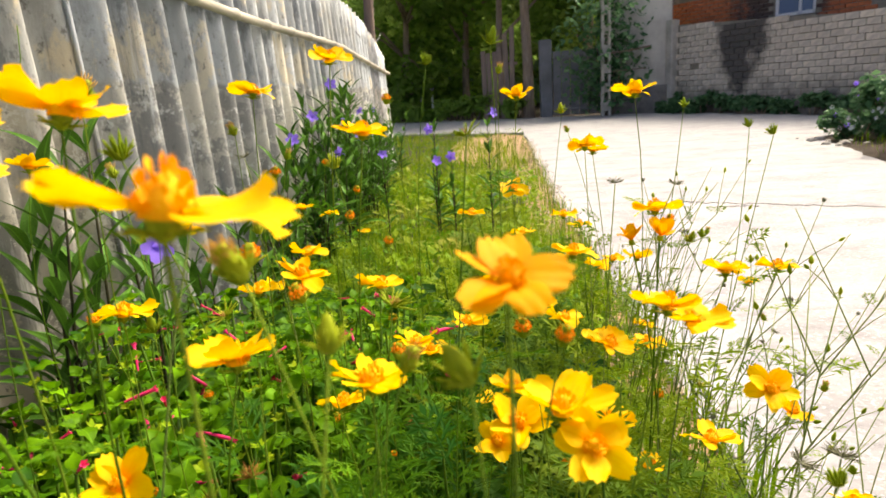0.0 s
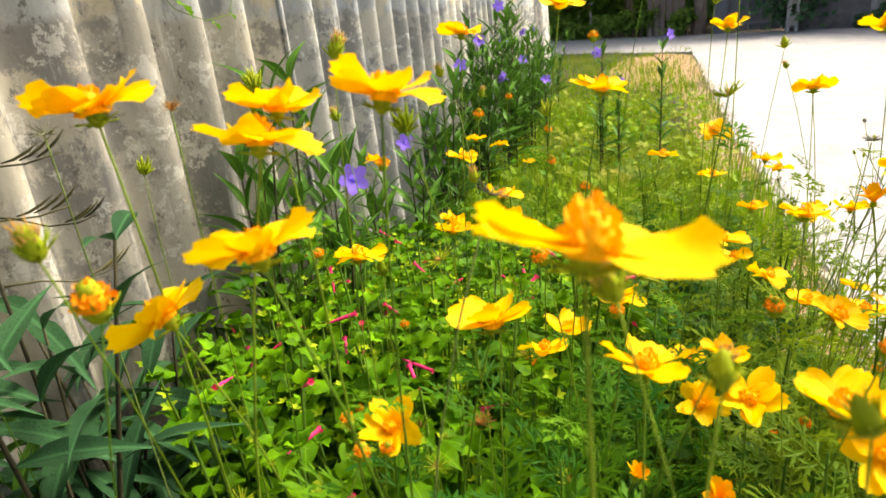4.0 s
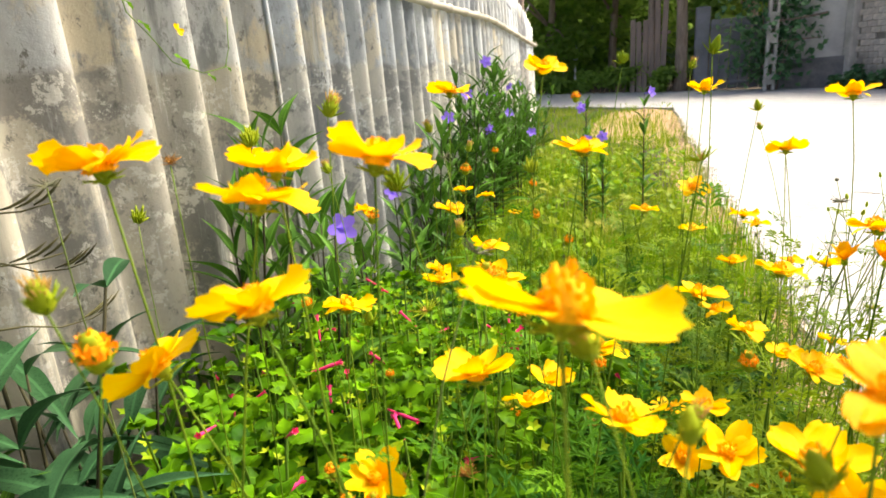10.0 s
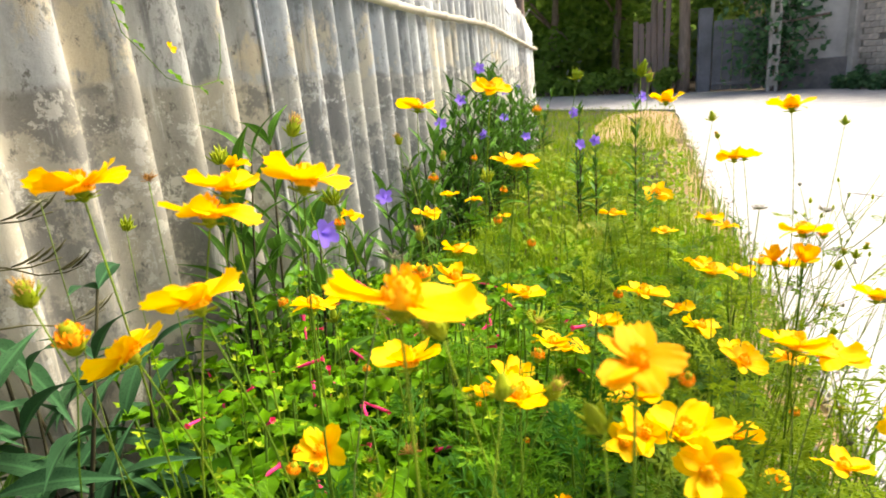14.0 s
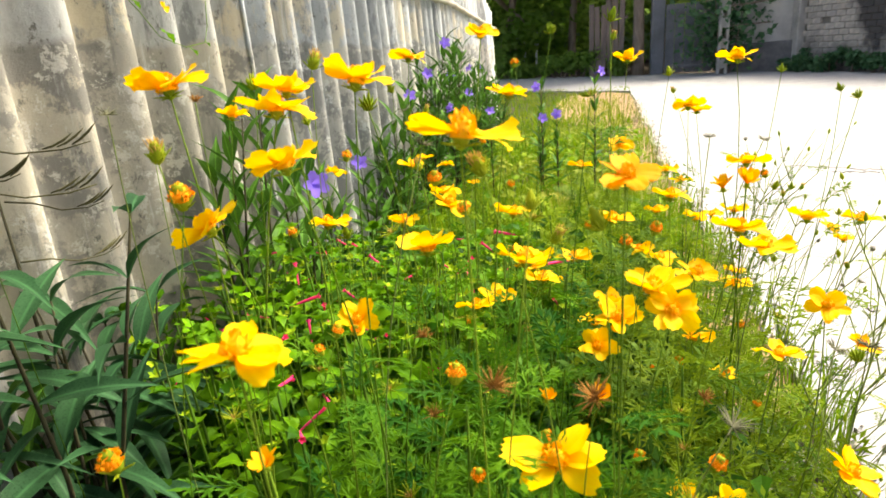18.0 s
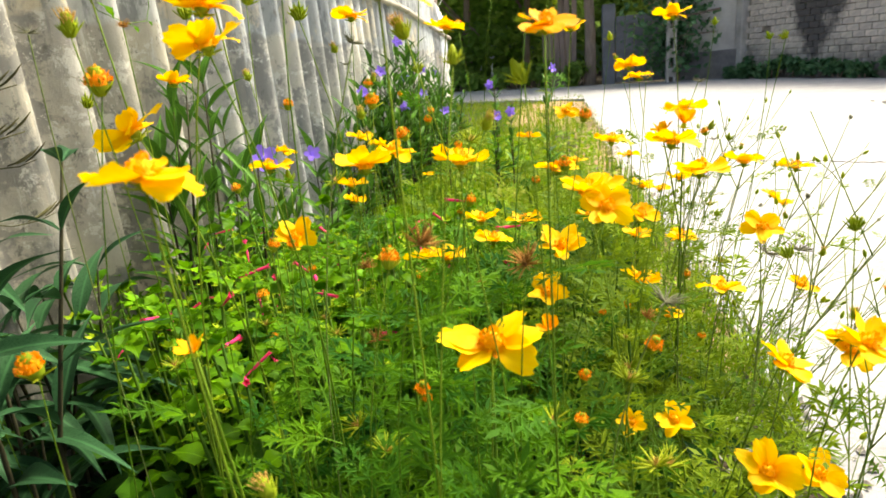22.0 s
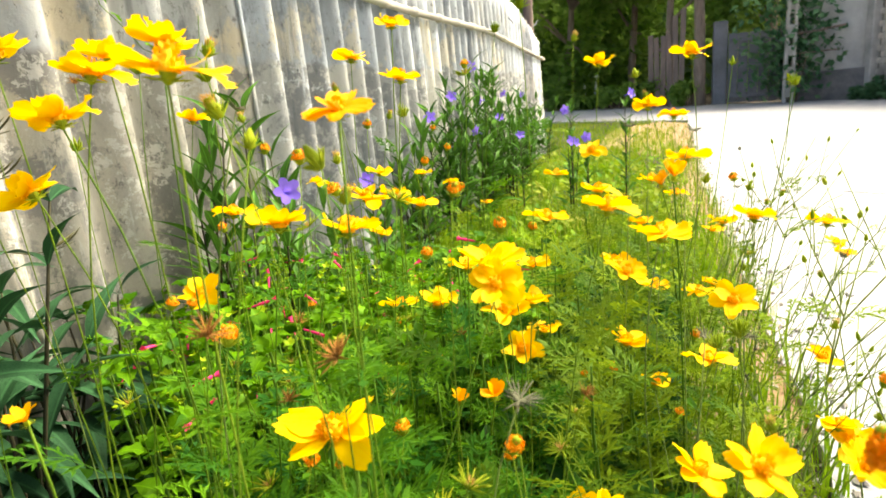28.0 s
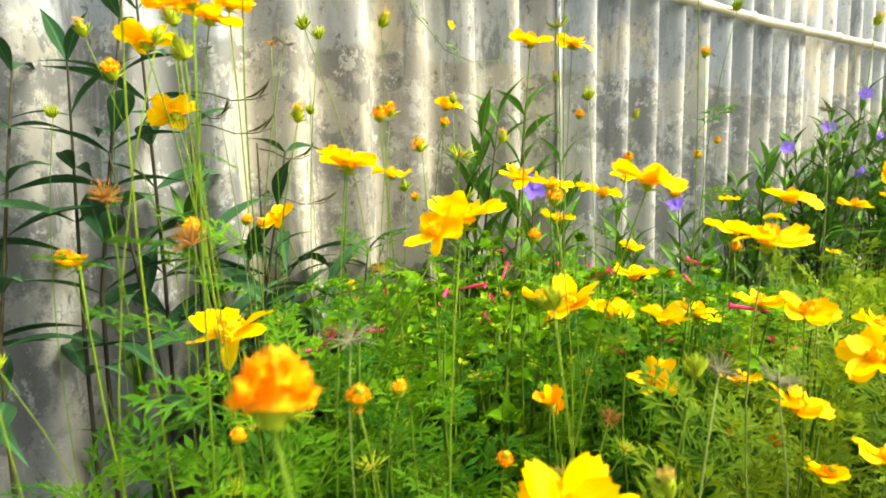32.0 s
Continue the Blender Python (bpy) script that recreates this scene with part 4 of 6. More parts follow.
for x, y, z in ((-0.17, 3.2, 0.48), (-0.08, 3.26, 0.50), (-0.16, 3.22, 0.64), (0.11, 3.2, 0.70), (-0.2, 3.75, 0.42), (-0.45, 3.4, 0.5)):
    ruellia(x + 0.01, y + 0.02, z, brng, 2, 1, 0.06, 0.11, bloom=(x, y, z))


def pod_plant(x, y, h, tips):
    """An upright dark stem with arching forked stalks that end in slender pods turned up."""
    ob = thing("ruellia_plant", (x, y, 0), "dark-stemmed plant with slender brown seed pods on arching stalks", "plant", "narrow-leaved plants by the fence")
    shown("stem", mesh_of("stem", *tube([Vector((0.012 * math.sin(t * 4), 0.01 * t, t * h)) for t in (0, 0.25, 0.5, 0.75, 1)], [0.004, 0.0036, 0.0032, 0.0026, 0.0016], 6), True), MAT_STEM_DARK, ob)
    for tip in tips:
        e = Vector(tip) - Vector((x, y, 0))
        a = Vector((0.0, 0.01, e.z + 0.01))
        b = a.lerp(e, 0.55) + Vector((0, 0, -0.012))
        stalk = shown("stalk", mesh_of("stalk", *tube([a, a.lerp(b, 0.5) + Vector((0, 0, 0.004)), b, b.lerp(e, 0.6) + Vector((0, 0, -0.004)), e], [0.0014, 0.0012, 0.001, 0.0009, 0.0007], 5), True), MAT_POD, ob)
        for k in (-1, 0, 1):
            d = (e - b).normalized() + Vector((0.1 * k, -0.25 * k, 0.25 + 0.12 * k))
            p = b.lerp(e, 0.55 + 0.2 * k)
            pod = [p, p + d * 0.010, p + d * 0.022 + Vector((0, 0, 0.003)), p + d * 0.032 + Vector((0, 0, 0.008))]
            shown("pod", mesh_of("pod", *tube(pod, [0.0007, 0.0013, 0.0015, 0.0004], 6), True), MAT_POD, stalk, "slender brown seed pod")


pod_plant(-0.715, 0.37, 0.80, ((-0.551, 0.443, 0.772), (-0.560, 0.449, 0.722), (-0.610, 0.40, 0.745)))
pod_plant(-0.755, 0.50, 0.70, ((-0.640, 0.552, 0.680), (-0.686, 0.619, 0.596)))


# ---- leggy branching plants at the road's edge ----
def wiry(x, y, h, rng, out=0.1):
    """A thin forked cosmos stem: bare, twice-forked side shoots with small divided leaves, closed buds and dark seeds."""
    ob = thing("leggy_cosmos", (x, y, 0), "wiry branching cosmos stems with buds leaning over the pale road", "plant", "leggy cosmos at the road edge")
    top = Vector((out + rng.uniform(-0.05, 0.10), rng.uniform(-0.08, 0.08), h))
    main = [Vector((top.x * t ** 1.6, top.y * t * t, top.z * t)) for t in (0, 0.2, 0.4, 0.6, 0.8, 1)]
    shown("stem", mesh_of("stem", *tube(main, [0.0024, 0.0021, 0.0018, 0.0014, 0.0011, 0.0007], 5), True), MAT_STEM_WIRY, ob)
    ends, leaves = [(main[-1], Vector((0, 0, 1)))], []
    for i in range(1, 5):
        for side in (0, 1):
            a = i * 1.57 + side * math.pi + rng.uniform(-0.5, 0.5)
            n = rng.uniform(0.14, 0.30) * (1.25 - 0.14 * i)
            d = Vector((math.cos(a) + 0.25, math.sin(a), rng.uniform(0.9, 1.9))).normalized()
            p = main[i] + (main[i + 1] - main[i]) * rng.uniform(0, 0.5)
            q = p + d * n * 0.5
            e = q + (d + Vector((rng.uniform(-0.2, 0.2), rng.uniform(-0.2, 0.2), 0.4))).normalized() * n * 0.6
            g = q + (d + Vector((rng.uniform(-0.7, 0.7), rng.uniform(-0.7, 0.7), 0.2))).normalized() * n * rng.uniform(0.25, 0.45)
            twigs = [tube([p, q, e], [0.0011, 0.0008, 0.0005], 4), tube([q, q.lerp(g, 0.5) + Vector((0, 0, 0.004)), g], [0.0007, 0.0006, 0.0005], 4)]
            shown("branch", mesh_of("branch", *joined(twigs), True), MAT_STEM_WIRY, ob)
            ends += [(e, e - q), (g, g - q)]
            if rng.random() < 0.6:
                leaves.append((p, a, rng.uniform(0, 35), rng.uniform(0.035, 0.07)))
            for k in (0, math.pi):
                leaves.append((q, a + 1.57 + k, rng.uniform(10, 50), rng.uniform(0.014, 0.032)))
    leaf_parts(ob, leaves, SUN_FEATHERS, MAT_OLIVE_SUN, rng, False)
    for p, d in ends:
        pick = rng.random()
        mm = Matrix.Translation(p) @ aim(d, 0)
        if pick < 0.42 or p is main[-1]:
            shown("bud", rng.choice(BUDS), MAT_CALYX, ob, "closed green bud", mm @ Matrix.Scale(rng.uniform(0.008, 0.013), 4))
        elif pick < 0.56:
            tagged(shown("seed_burr", rng.choice(DARK_BRUSHES), MAT_SEED, ob, "dark ripe seed burr", mm @ Matrix.Scale(rng.uniform(0.006, 0.010), 4)), kind="stuff")


for k in range(11):
    y = 0.44 + 0.115 * k + brng.uniform(-0.03, 0.03)
    wiry(brng.uniform(0.24, 0.34) + 0.04 * (y > 0.8), y, brng.uniform(0.34, 0.60) - 0.05 * (y < 0.6), brng, 0.11)

# ---- undergrowth, grass and litter ----
def scattered(name, n, spot, piece, material, label, category, seed):
    rng = random.Random(seed)
    out = []
    for _ in range(n):
        m = spot(rng)
        if m is not None:
            out.append(placed(piece(rng), m))
    return tagged(shown(name, mesh_of(name, *joined(out)), material), label, category, kind="stuff")


def low_leaf(rng):
    w = rng.uniform(0.25, 0.38)
    return [Vector((0, 0, 0)), Vector((0.35, w, 0.05)), Vector((0.5, 0, -0.02)), Vector((0.35, -w, 0.05)), Vector((1, 0, -0.1))], [(0, 2, 1), (0, 3, 2), (1, 2, 4), (2, 3, 4)]


def low_spot(rng):
    x, y = rng.uniform(-0.80, 0.24), rng.uniform(-0.25, 1.7)
    if y < 0.26 + 1.0 * max(0.0, -0.38 - x) and x < -0.3:
        return None
    z = rng.uniform(0.02, 0.32)
    if y < 0.05 and x > -0.3 and z > 0.1:
        return None
    return Matrix.Translation((x, y, z)) @ Matrix.Rotation(rng.uniform(0, 6.28), 4, "Z") @ pose(0, 0, 0, rng.uniform(-40, 40), rng.uniform(-50, 30), 0) @ Matrix.Scale(rng.uniform(0.025, 0.06), 4)


scattered("undergrowth", 8000, low_spot, low_leaf, MAT_UNDER, "dense low green leaves under the flowers", "undergrowth", 3)


def road_edge(y):
    return 0.5 + 0.035 * (y - 1) if y < 4.5 else 0.62 + 0.062 * (y - 4.5)


def blade(rng):
    w, b = rng.uniform(0.010, 0.02), rng.uniform(0.05, 0.6)
    return [Vector((-w, 0, 0)), Vector((w, 0, 0)), Vector((w * 0.8, b * 0.25, 0.55)), Vector((-w * 0.8, b * 0.25, 0.55)), Vector((0, b, 1.0 - b * 0.35))], [(0, 1, 2, 3), (3, 2, 4)]


def grass_spot(rng):
    if rng.random() < 0.16:
        right = rng.random() < 0.5
        x, y = (rng.uniform(3.2, 6.0), rng.uniform(-3.0, 9.0)) if right else (rng.uniform(-0.82, 0.40), rng.uniform(-2.5, -0.3))
        if right and x < 3.1 + max(0.0, (y - 4.0) * 0.33):
            return None
        h = rng.uniform(0.05, 0.15)
        return Matrix.Translation((x, y, 0)) @ Matrix.Rotation(rng.uniform(0, 6.28), 4, "Z") @ Matrix.Diagonal((h * 2.2, h, h, 1))
    y = 1.0 + 11.6 * rng.random() ** 1.7
    edge = road_edge(y)
    x = rng.uniform(-0.82, edge + 0.02) if y < 7.4 else rng.uniform(-1.8, edge)
    bare = noise.noise((x * 1.3, y * 0.8, 4.0)) + 0.9 * max(0.0, (y - 6.0) / 5.0) * max(0, x + 0.4) + 0.8 * max(0.0, 1 - (edge - x) / 0.3)
    if bare > 0.45 and rng.random() < 0.72:
        return None
    h = rng.uniform(0.06, 0.20) * (1.3 if y < 3 else 0.85 if y < 6 else 0.6)
    thick = 1.0 if y < 3 else 1.6 if y < 6 else 2.4
    return Matrix.Translation((x, y, 0)) @ Matrix.Rotation(rng.uniform(0, 6.28), 4, "Z") @ Matrix.Diagonal((h * thick, h, h, 1))


scattered("grass", 34000, grass_spot, blade, MAT_GRASS, "uneven green and yellowish grass strip beside the road", "grass", 7)


def weed_spot(rng):
    y = 1.2 + 4.5 * rng.random() ** 1.4
    x = rng.uniform(-0.75, road_edge(y) - 0.12)
    return Matrix.Translation((x, y, rng.uniform(0.02, 0.16))) @ Matrix.Rotation(rng.uniform(0, 6.28), 4, "Z") @ pose(0, 0, 0, rng.uniform(-30, 30), rng.uniform(-50, 10), 0) @ Matrix.Scale(rng.uniform(0.03, 0.07), 4)


scattered("weeds", 3000, weed_spot, low_leaf, MAT_GRASS, "small bright weed leaves among the grass", "weeds", 9)


def straw_spot(rng):
    y = 1.4 + 8.0 * rng.random()
    x = road_edge(y) - abs(rng.gauss(0, 0.13)) + 0.04
    s = rng.uniform(0.04, 0.11)
    return Matrix.Translation((x, y, 0.012 + 0.02 * rng.random())) @ Matrix.Rotation(rng.uniform(0, 6.28), 4, "Z") @ pose(0, 0, 0, rng.uniform(60, 95), 0, 0) @ Matrix.Diagonal((s, s, s, 1))


scattered("straw", 4200, straw_spot, blade, MAT_STRAW, "pale dry straw and litter along the road edge", "litter", 13)


def stone(rng):
    r = [rng.uniform(0.6, 1.2) for _ in range(6)]
    return [Vector((r[0], 0, 0)), Vector((0, r[1], 0)), Vector((-r[2], 0, 0)), Vector((0, -r[3], 0)), Vector((0.2, 0.1, 0.7 * r[4])), Vector((0, 0, -0.5))], \
        [(0, 1, 4), (1, 2, 4), (2, 3, 4), (3, 0, 4), (1, 0, 5), (2, 1, 5), (3, 2, 5), (0, 3, 5)]


def stone_spot(rng):
    y = 0.35 + 6.5 * rng.random() ** 1.3
    x = road_edge(y) + rng.gauss(-0.06, 0.09)
    if x > road_edge(y) + 0.10:
        return None
    return Matrix.Translation((x, y, 0.010 if x < road_edge(y) else 0.034)) @ Matrix.Rotation(rng.uniform(0, 6.28), 4, "Z") @ Matrix.Scale(rng.uniform(0.004, 0.013), 4)


MAT_STONE = leafy("grey_stone", (0.22, 0.20, 0.17), (0.52, 0.48, 0.42), 0.9, 0, 0.0)
scattered("gravel", 1500, stone_spot, stone, MAT_STONE, "grey gravel and crumbs scattered along the road edge", "gravel", 17)

# bare sandy patch at the bed's far end
patch = []
for k in range(40):
    a = 2 * math.pi * k / 40
    r = 1 + 0.18 * noise.noise((math.cos(a) * 2, math.sin(a) * 2, 7.0))
    patch.append((0.42 + 0.62 * r * math.cos(a) + 0.16 * math.sin(a), 9.3 + 2.5 * r * math.sin(a)))
patch = [(min(x, road_edge(y) + 0.0), y) for x, y in patch]
slab("dirt_patch", patch, -0.01, 0.006, MAT_DIRT, "bare sandy orange dirt beside the road", "dirt")
strip = [(road_edge(y) - 0.24 + 0.10 * noise.noise((y * 2, 0, 0)), y) for y in [1.2 + 0.25 * k for k in range(24)]]
slab("edge_dirt", strip + [(road_edge(y) + 0.02, y) for _, y in strip[::-1]], -0.01, 0.005, MAT_DIRT, "thin line of pale dirt along the road edge", "dirt")

# ---- vine on the fence ----
vine = thing("vine", (-0.80, 0.86, 0.0), "thin green vine with a small yellow flower hanging on the fence", "plant")
path = [(0, 0.0, 1.12), (0.01, 0.02, 0.98), (0.015, 0.06, 0.945), (0.012, 0.11, 0.905), (0.015, 0.19, 0.885), (0.012, 0.27, 0.895), (0.0, 0.31, 0.93), (0.0, 0.32, 0.99)]
shown("stem", mesh_of("stem", *tube([Vector(p) for p in path], 0.0009, 5), True), MAT_STEM, vine)
for (dx, dy, dz), s in (((0.015, 0.03, 0.97), 0.035), ((0.018, 0.10, 0.92), 0.05), ((0.02, 0.19, 0.885), 0.03), ((0.01, 0.27, 0.898), 0.022), ((0.01, 0.0, 1.03), 0.04), ((0.01, 0.01, 1.0), 0.03)):
    shown("leaf", OVATES[1], MAT_OVATE, vine, "", Matrix.Translation((dx, dy, dz)) @ pose(0, 0, 0, 30, 30, 80) @ Matrix.Scale(s, 4))
for k in range(5):
    shown("petal", PETALS[k], MAT_PETAL, vine, "small yellow petal", Matrix.Translation((0.03, 0.11, 0.955)) @ pose(0, 0, 0, 0, 70, 0) @ pose(0, 0, 0, 0, 0, 72 * k) @ pose(0, 0, 0, 0, -25, 0) @ Matrix.Scale(0.026, 4))

# ---- far side of the road ----
MAT_MORTAR = plain("grey_mortar", (0.30, 0.27, 0.22), (0.20, 0.18, 0.15), 6.0, 0.95, 0.4, 0.01)
MAT_PLASTER = plain("stained_plaster", (0.72, 0.68, 0.61), (0.50, 0.46, 0.41), 1.5, 0.95, 0.3, 0.01)
MAT_PILLAR = plain("pale_concrete_post", (0.58, 0.54, 0.48), (0.38, 0.35, 0.30), 3.0, 0.9, 0.3, 0.01)
MAT_WOOD = plain("old_grey_boards", (0.34, 0.25, 0.19), (0.17, 0.13, 0.105), 3.0, 0.9, 0.4, 0.01, 0.35, 0.65, (4, 4, 0.4))
MAT_BARK = plain("pale_brown_bark", (0.46, 0.35, 0.26), (0.25, 0.19, 0.14), 5.0, 0.95, 0.8, 0.03, 0.35, 0.65, (3, 3, 0.5))
MAT_GATE = plain("dark_grey_gate", (0.24, 0.24, 0.25), (0.15, 0.15, 0.15), 2.0, 0.7, 0.2, 0.005)
MAT_CROWN = leafy("shade_leaf", (0.12, 0.22, 0.04), (0.34, 0.50, 0.10), 0.5, 0, 0.55)
# Bush green made paler and greyer, with distance haze mixed into the colour.
MAT_SHRUB = leafy("hazy_bush_leaf", (0.05, 0.14, 0.055), (0.16, 0.29, 0.13), 0.5, 0, 0.3)
MAT_WHITE = plain("white_paint", (0.75, 0.76, 0.78), (0.65, 0.66, 0.68), 3.0, 0.5, 0.1, 0.002)
m, nt, ln, b = shader("window_glass", 0.05)
b.inputs["Base Color"].default_value = (0.10, 0.16, 0.28, 1)
MAT_GLASS = m

WALL_A, WALL_B = Vector((4.9, 15.2)), Vector((6.75, 10.3))
wd = (WALL_B - WALL_A)
WALL_LEN = wd.length
wu = wd.normalized()
wn2 = Vector((wu.y, -wu.x))
if wn2.dot(-WALL_A) < 0:
    wn2 = -wn2


def along_wall(nt, ln):
    """How far along the block wall a point lies."""
    geo = nt.new("ShaderNodeNewGeometry")
    dot = nt.new("ShaderNodeVectorMath")
    dot.operation = "DOT_PRODUCT"
    dot.inputs[1].default_value = (wu.x, wu.y, 0)
    ln.new(geo.outputs["Position"], dot.inputs[0])
    sep = nt.new("ShaderNodeSeparateXYZ")
    ln.new(geo.outputs["Position"], sep.inputs[0])
    return dot.outputs["Value"], sep.outputs["Z"], geo.outputs["Position"]


def math_node(nt, ln, op, a, b):
    n = nt.new("ShaderNodeMath")
    n.operation = op
    for sk, v in zip(n.inputs, (a, b)):
        if isinstance(v, bpy.types.NodeSocket):
            ln.new(v, sk)
        else:
            sk.default_value = v
    return n.outputs[0]


def stained_brick(name, light=(0.70, 0.61, 0.50), dark=(0.52, 0.45, 0.37), grime=(0.38, 0.34, 0.29)):
    """Brick with a soot plume and a tone that darkens towards its foot."""
    m, nt, ln, b = shader(name, 0.95)
    c = mixed(nt, ln, light, dark, per_object(nt, ln, 0.0, 0.9))
    c = mixed(nt, ln, c, grime, noisy(nt, ln, 9.0, 6.0, 0.7, 0.45, 0.7))
    s, z, p = along_wall(nt, ln)
    n = nt.new("ShaderNodeTexNoise")
    n.inputs["Scale"].default_value, n.inputs["Detail"].default_value, n.inputs["Roughness"].default_value = 2.6, 6.0, 0.65
    ln.new(p, n.inputs["Vector"])
    wob = math_node(nt, ln, "MULTIPLY", math_node(nt, ln, "SUBTRACT", n.outputs["Fac"], 0.5), 1.5)
    away = math_node(nt, ln, "ABSOLUTE", math_node(nt, ln, "SUBTRACT", s, WALL_A.dot(wu) + 1.95), 0.0)
    width = math_node(nt, ln, "MULTIPLY", z, 0.42)
    r = nt.new("ShaderNodeMapRange")
    r.inputs[1].default_value, r.inputs[2].default_value, r.inputs[3].default_value, r.inputs[4].default_value = -0.15, 0.22, 1.0, 0.0
    ln.new(math_node(nt, ln, "SUBTRACT", math_node(nt, ln, "ADD", away, wob), width), r.inputs[0])
    f = nt.new("ShaderNodeMapRange")
    f.inputs[1].default_value, f.inputs[2].default_value, f.inputs[3].default_value, f.inputs[4].default_value = 0.25, 0.75, 0.75, 0.0
    ln.new(math_node(nt, ln, "ADD", z, math_node(nt, ln, "MULTIPLY", wob, 0.7)), f.inputs[0])
    # One mask for the soot plume and the darker foot.
    dirt = math_node(nt, ln, "MULTIPLY", math_node(nt, ln, "MAXIMUM", r.outputs[0], f.outputs[0]), 0.93)
    ln.new(mixed(nt, ln, c, (0.05, 0.046, 0.045), dirt), b.inputs["Base Color"])
    bump(nt, ln, b, noisy(nt, ln, 40.0, 5.0, 0.7, 0.2, 0.8), 0.4, 0.006)
    return m


MAT_BRICK = stained_brick("tan_cement_brick")
MAT_REDBRICK = stained_brick("red_brick", (0.60, 0.18, 0.07), (0.42, 0.12, 0.05), (0.36, 0.13, 0.07))
MAT_SOOT = plain("sooty_rubble", (0.15, 0.14, 0.135), (0.26, 0.24, 0.22), 4.0, 0.95, 0.4, 0.01)


def wall_top(s):
    return 1.96 - 0.34 * s / WALL_LEN


def wall_pose(s, z, out):
    p = WALL_A + wu * s + wn2 * out
    return Matrix.Translation((p.x, p.y, z)) @ Matrix.Rotation(math.atan2(wu.y, wu.x), 4, "Z")


back = wall_piece("wall_block", WALL_A - wn2 * 0.01, WALL_B - wn2 * 0.01, 0, (1.93, 1.59), -0.14 if (Vector((-wu.y, wu.x)).dot(wn2) > 0) else 0.14, MAT_MORTAR,
                  "weathered grey cement brick wall with black soot marks", "wall")
brick_me = box_mesh("brick", 0.245, 0.05, 0.108, 0.006)
brick_me.materials.append(MAT_BRICK)
wrng = random.Random(3)
rest, bricks = [], 0
row = 0
z = 0.06
while z < 1.9:
    s = 0.13 + (0.125 if row % 2 else 0)
    while s < WALL_LEN - 0.12:
        if z + 0.05 < wall_top(s) and wrng.random() > 0.02:
            mm = wall_pose(s + wrng.uniform(-0.004, 0.004), z + wrng.uniform(-0.003, 0.003), 0.012 + wrng.uniform(-0.006, 0.006))
            if bricks < 300:
                shown("brick", brick_me, None, back, "", mm)
                bricks += 1
            else:
                rest.append(([mm @ v.co for v in brick_me.vertices], [tuple(p.vertices) for p in brick_me.polygons]))
        s += 0.255
    z += 0.118
    row += 1
if rest:
    tagged(shown("bricks", mesh_of("bricks", *joined(rest)), MAT_BRICK, back), kind="stuff")

for s, w, h, label in ((-0.08, 0.22, 2.05, "pale concrete wall post with flaking render"), (WALL_LEN + 0.05, 0.26, 1.72, "weathered concrete post at the wall's end")):
    p = wall_pose(s, h / 2, 0.05)
    tagged(shown("wall_post", box_mesh("wall_post", w, 0.22, h, 0.02), MAT_PILLAR, None, "", p), label, "post")
wall_piece("wall_side", WALL_B + wu * 0.18, WALL_B + wu * 5.0, 0, (1.62, 1.5), 0.14, MAT_PLASTER, "grey rendered wall beyond the post", "wall")
wall_piece("wall_plaster", (3.35, 16.0), (4.82, 15.32), 0, (3.0, 3.0), 0.14, MAT_PLASTER, "dark stained plaster wall", "wall")
wall_piece("wall_low", (3.5, 15.82), (4.8, 15.2), 0, (0.62, 0.66), 0.1, MAT_SOOT, "low black rubble course before the plaster wall", "wall")

# house behind the block wall
house = thing("house", (6.3, 14.8, 0), "house of bare red brick with a white framed window", "house")
ha, hb = Vector((5.0, 16.4)), Vector((8.0, 10.6))
hu = (hb - ha).normalized()
hn = Vector((hu.y, -hu.x))
if hn.dot(-ha) < 0:
    hn = -hn


def house_pose(s, z, out):
    p = ha + hu * s + hn * out
    return Matrix.Translation((p.x - 6.3, p.y - 14.8, z)) @ Matrix.Rotation(math.atan2(hu.y, hu.x), 4, "Z")


WIN_S, WIN_Z, WIN_W, WIN_H = 3.42, 2.33, 0.86, 1.0
for s0, s1, z0, z1 in ((0, WIN_S - WIN_W / 2, 0, 4.5), (WIN_S + WIN_W / 2, 6.5, 0, 4.5), (WIN_S - WIN_W / 2, WIN_S + WIN_W / 2, 0, WIN_Z - WIN_H / 2), (WIN_S - WIN_W / 2, WIN_S + WIN_W / 2, WIN_Z + WIN_H / 2, 4.5)):
    shown("wall", box_mesh("wall", s1 - s0, 0.12, z1 - z0), MAT_MORTAR, house, "", house_pose((s0 + s1) / 2, (z0 + z1) / 2, -0.06))
hb_me = box_mesh("brick", 0.215, 0.03, 0.068, 0.004)
hb_me.materials.append(MAT_REDBRICK)
z = 1.62
row = 0
while z < 2.5:
    s = 0.1 + (0.115 if row % 2 else 0)
    while s < 4.9:
        inside = abs(s - WIN_S) < WIN_W / 2 + 0.12 and abs(z - WIN_Z) < WIN_H / 2 + 0.06
        if not inside:
            shown("brick", hb_me, None, house, "", house_pose(s, z, 0.004 + wrng.uniform(-0.004, 0.004)))
        s += 0.228
    z += 0.08
    row += 1
frame_bits = ((0, -WIN_H / 2 + 0.03, WIN_W, 0.07), (0, WIN_H / 2 - 0.03, WIN_W, 0.07), (-WIN_W / 2 + 0.03, 0, 0.07, WIN_H), (WIN_W / 2 - 0.03, 0, 0.07, WIN_H), (0.1, 0, 0.06, WIN_H))
win = shown("window", box_mesh("window", WIN_W - 0.04, 0.012, WIN_H - 0.04), MAT_GLASS, house, "dark bluish glass window with white frame", house_pose(WIN_S, WIN_Z, -0.03))
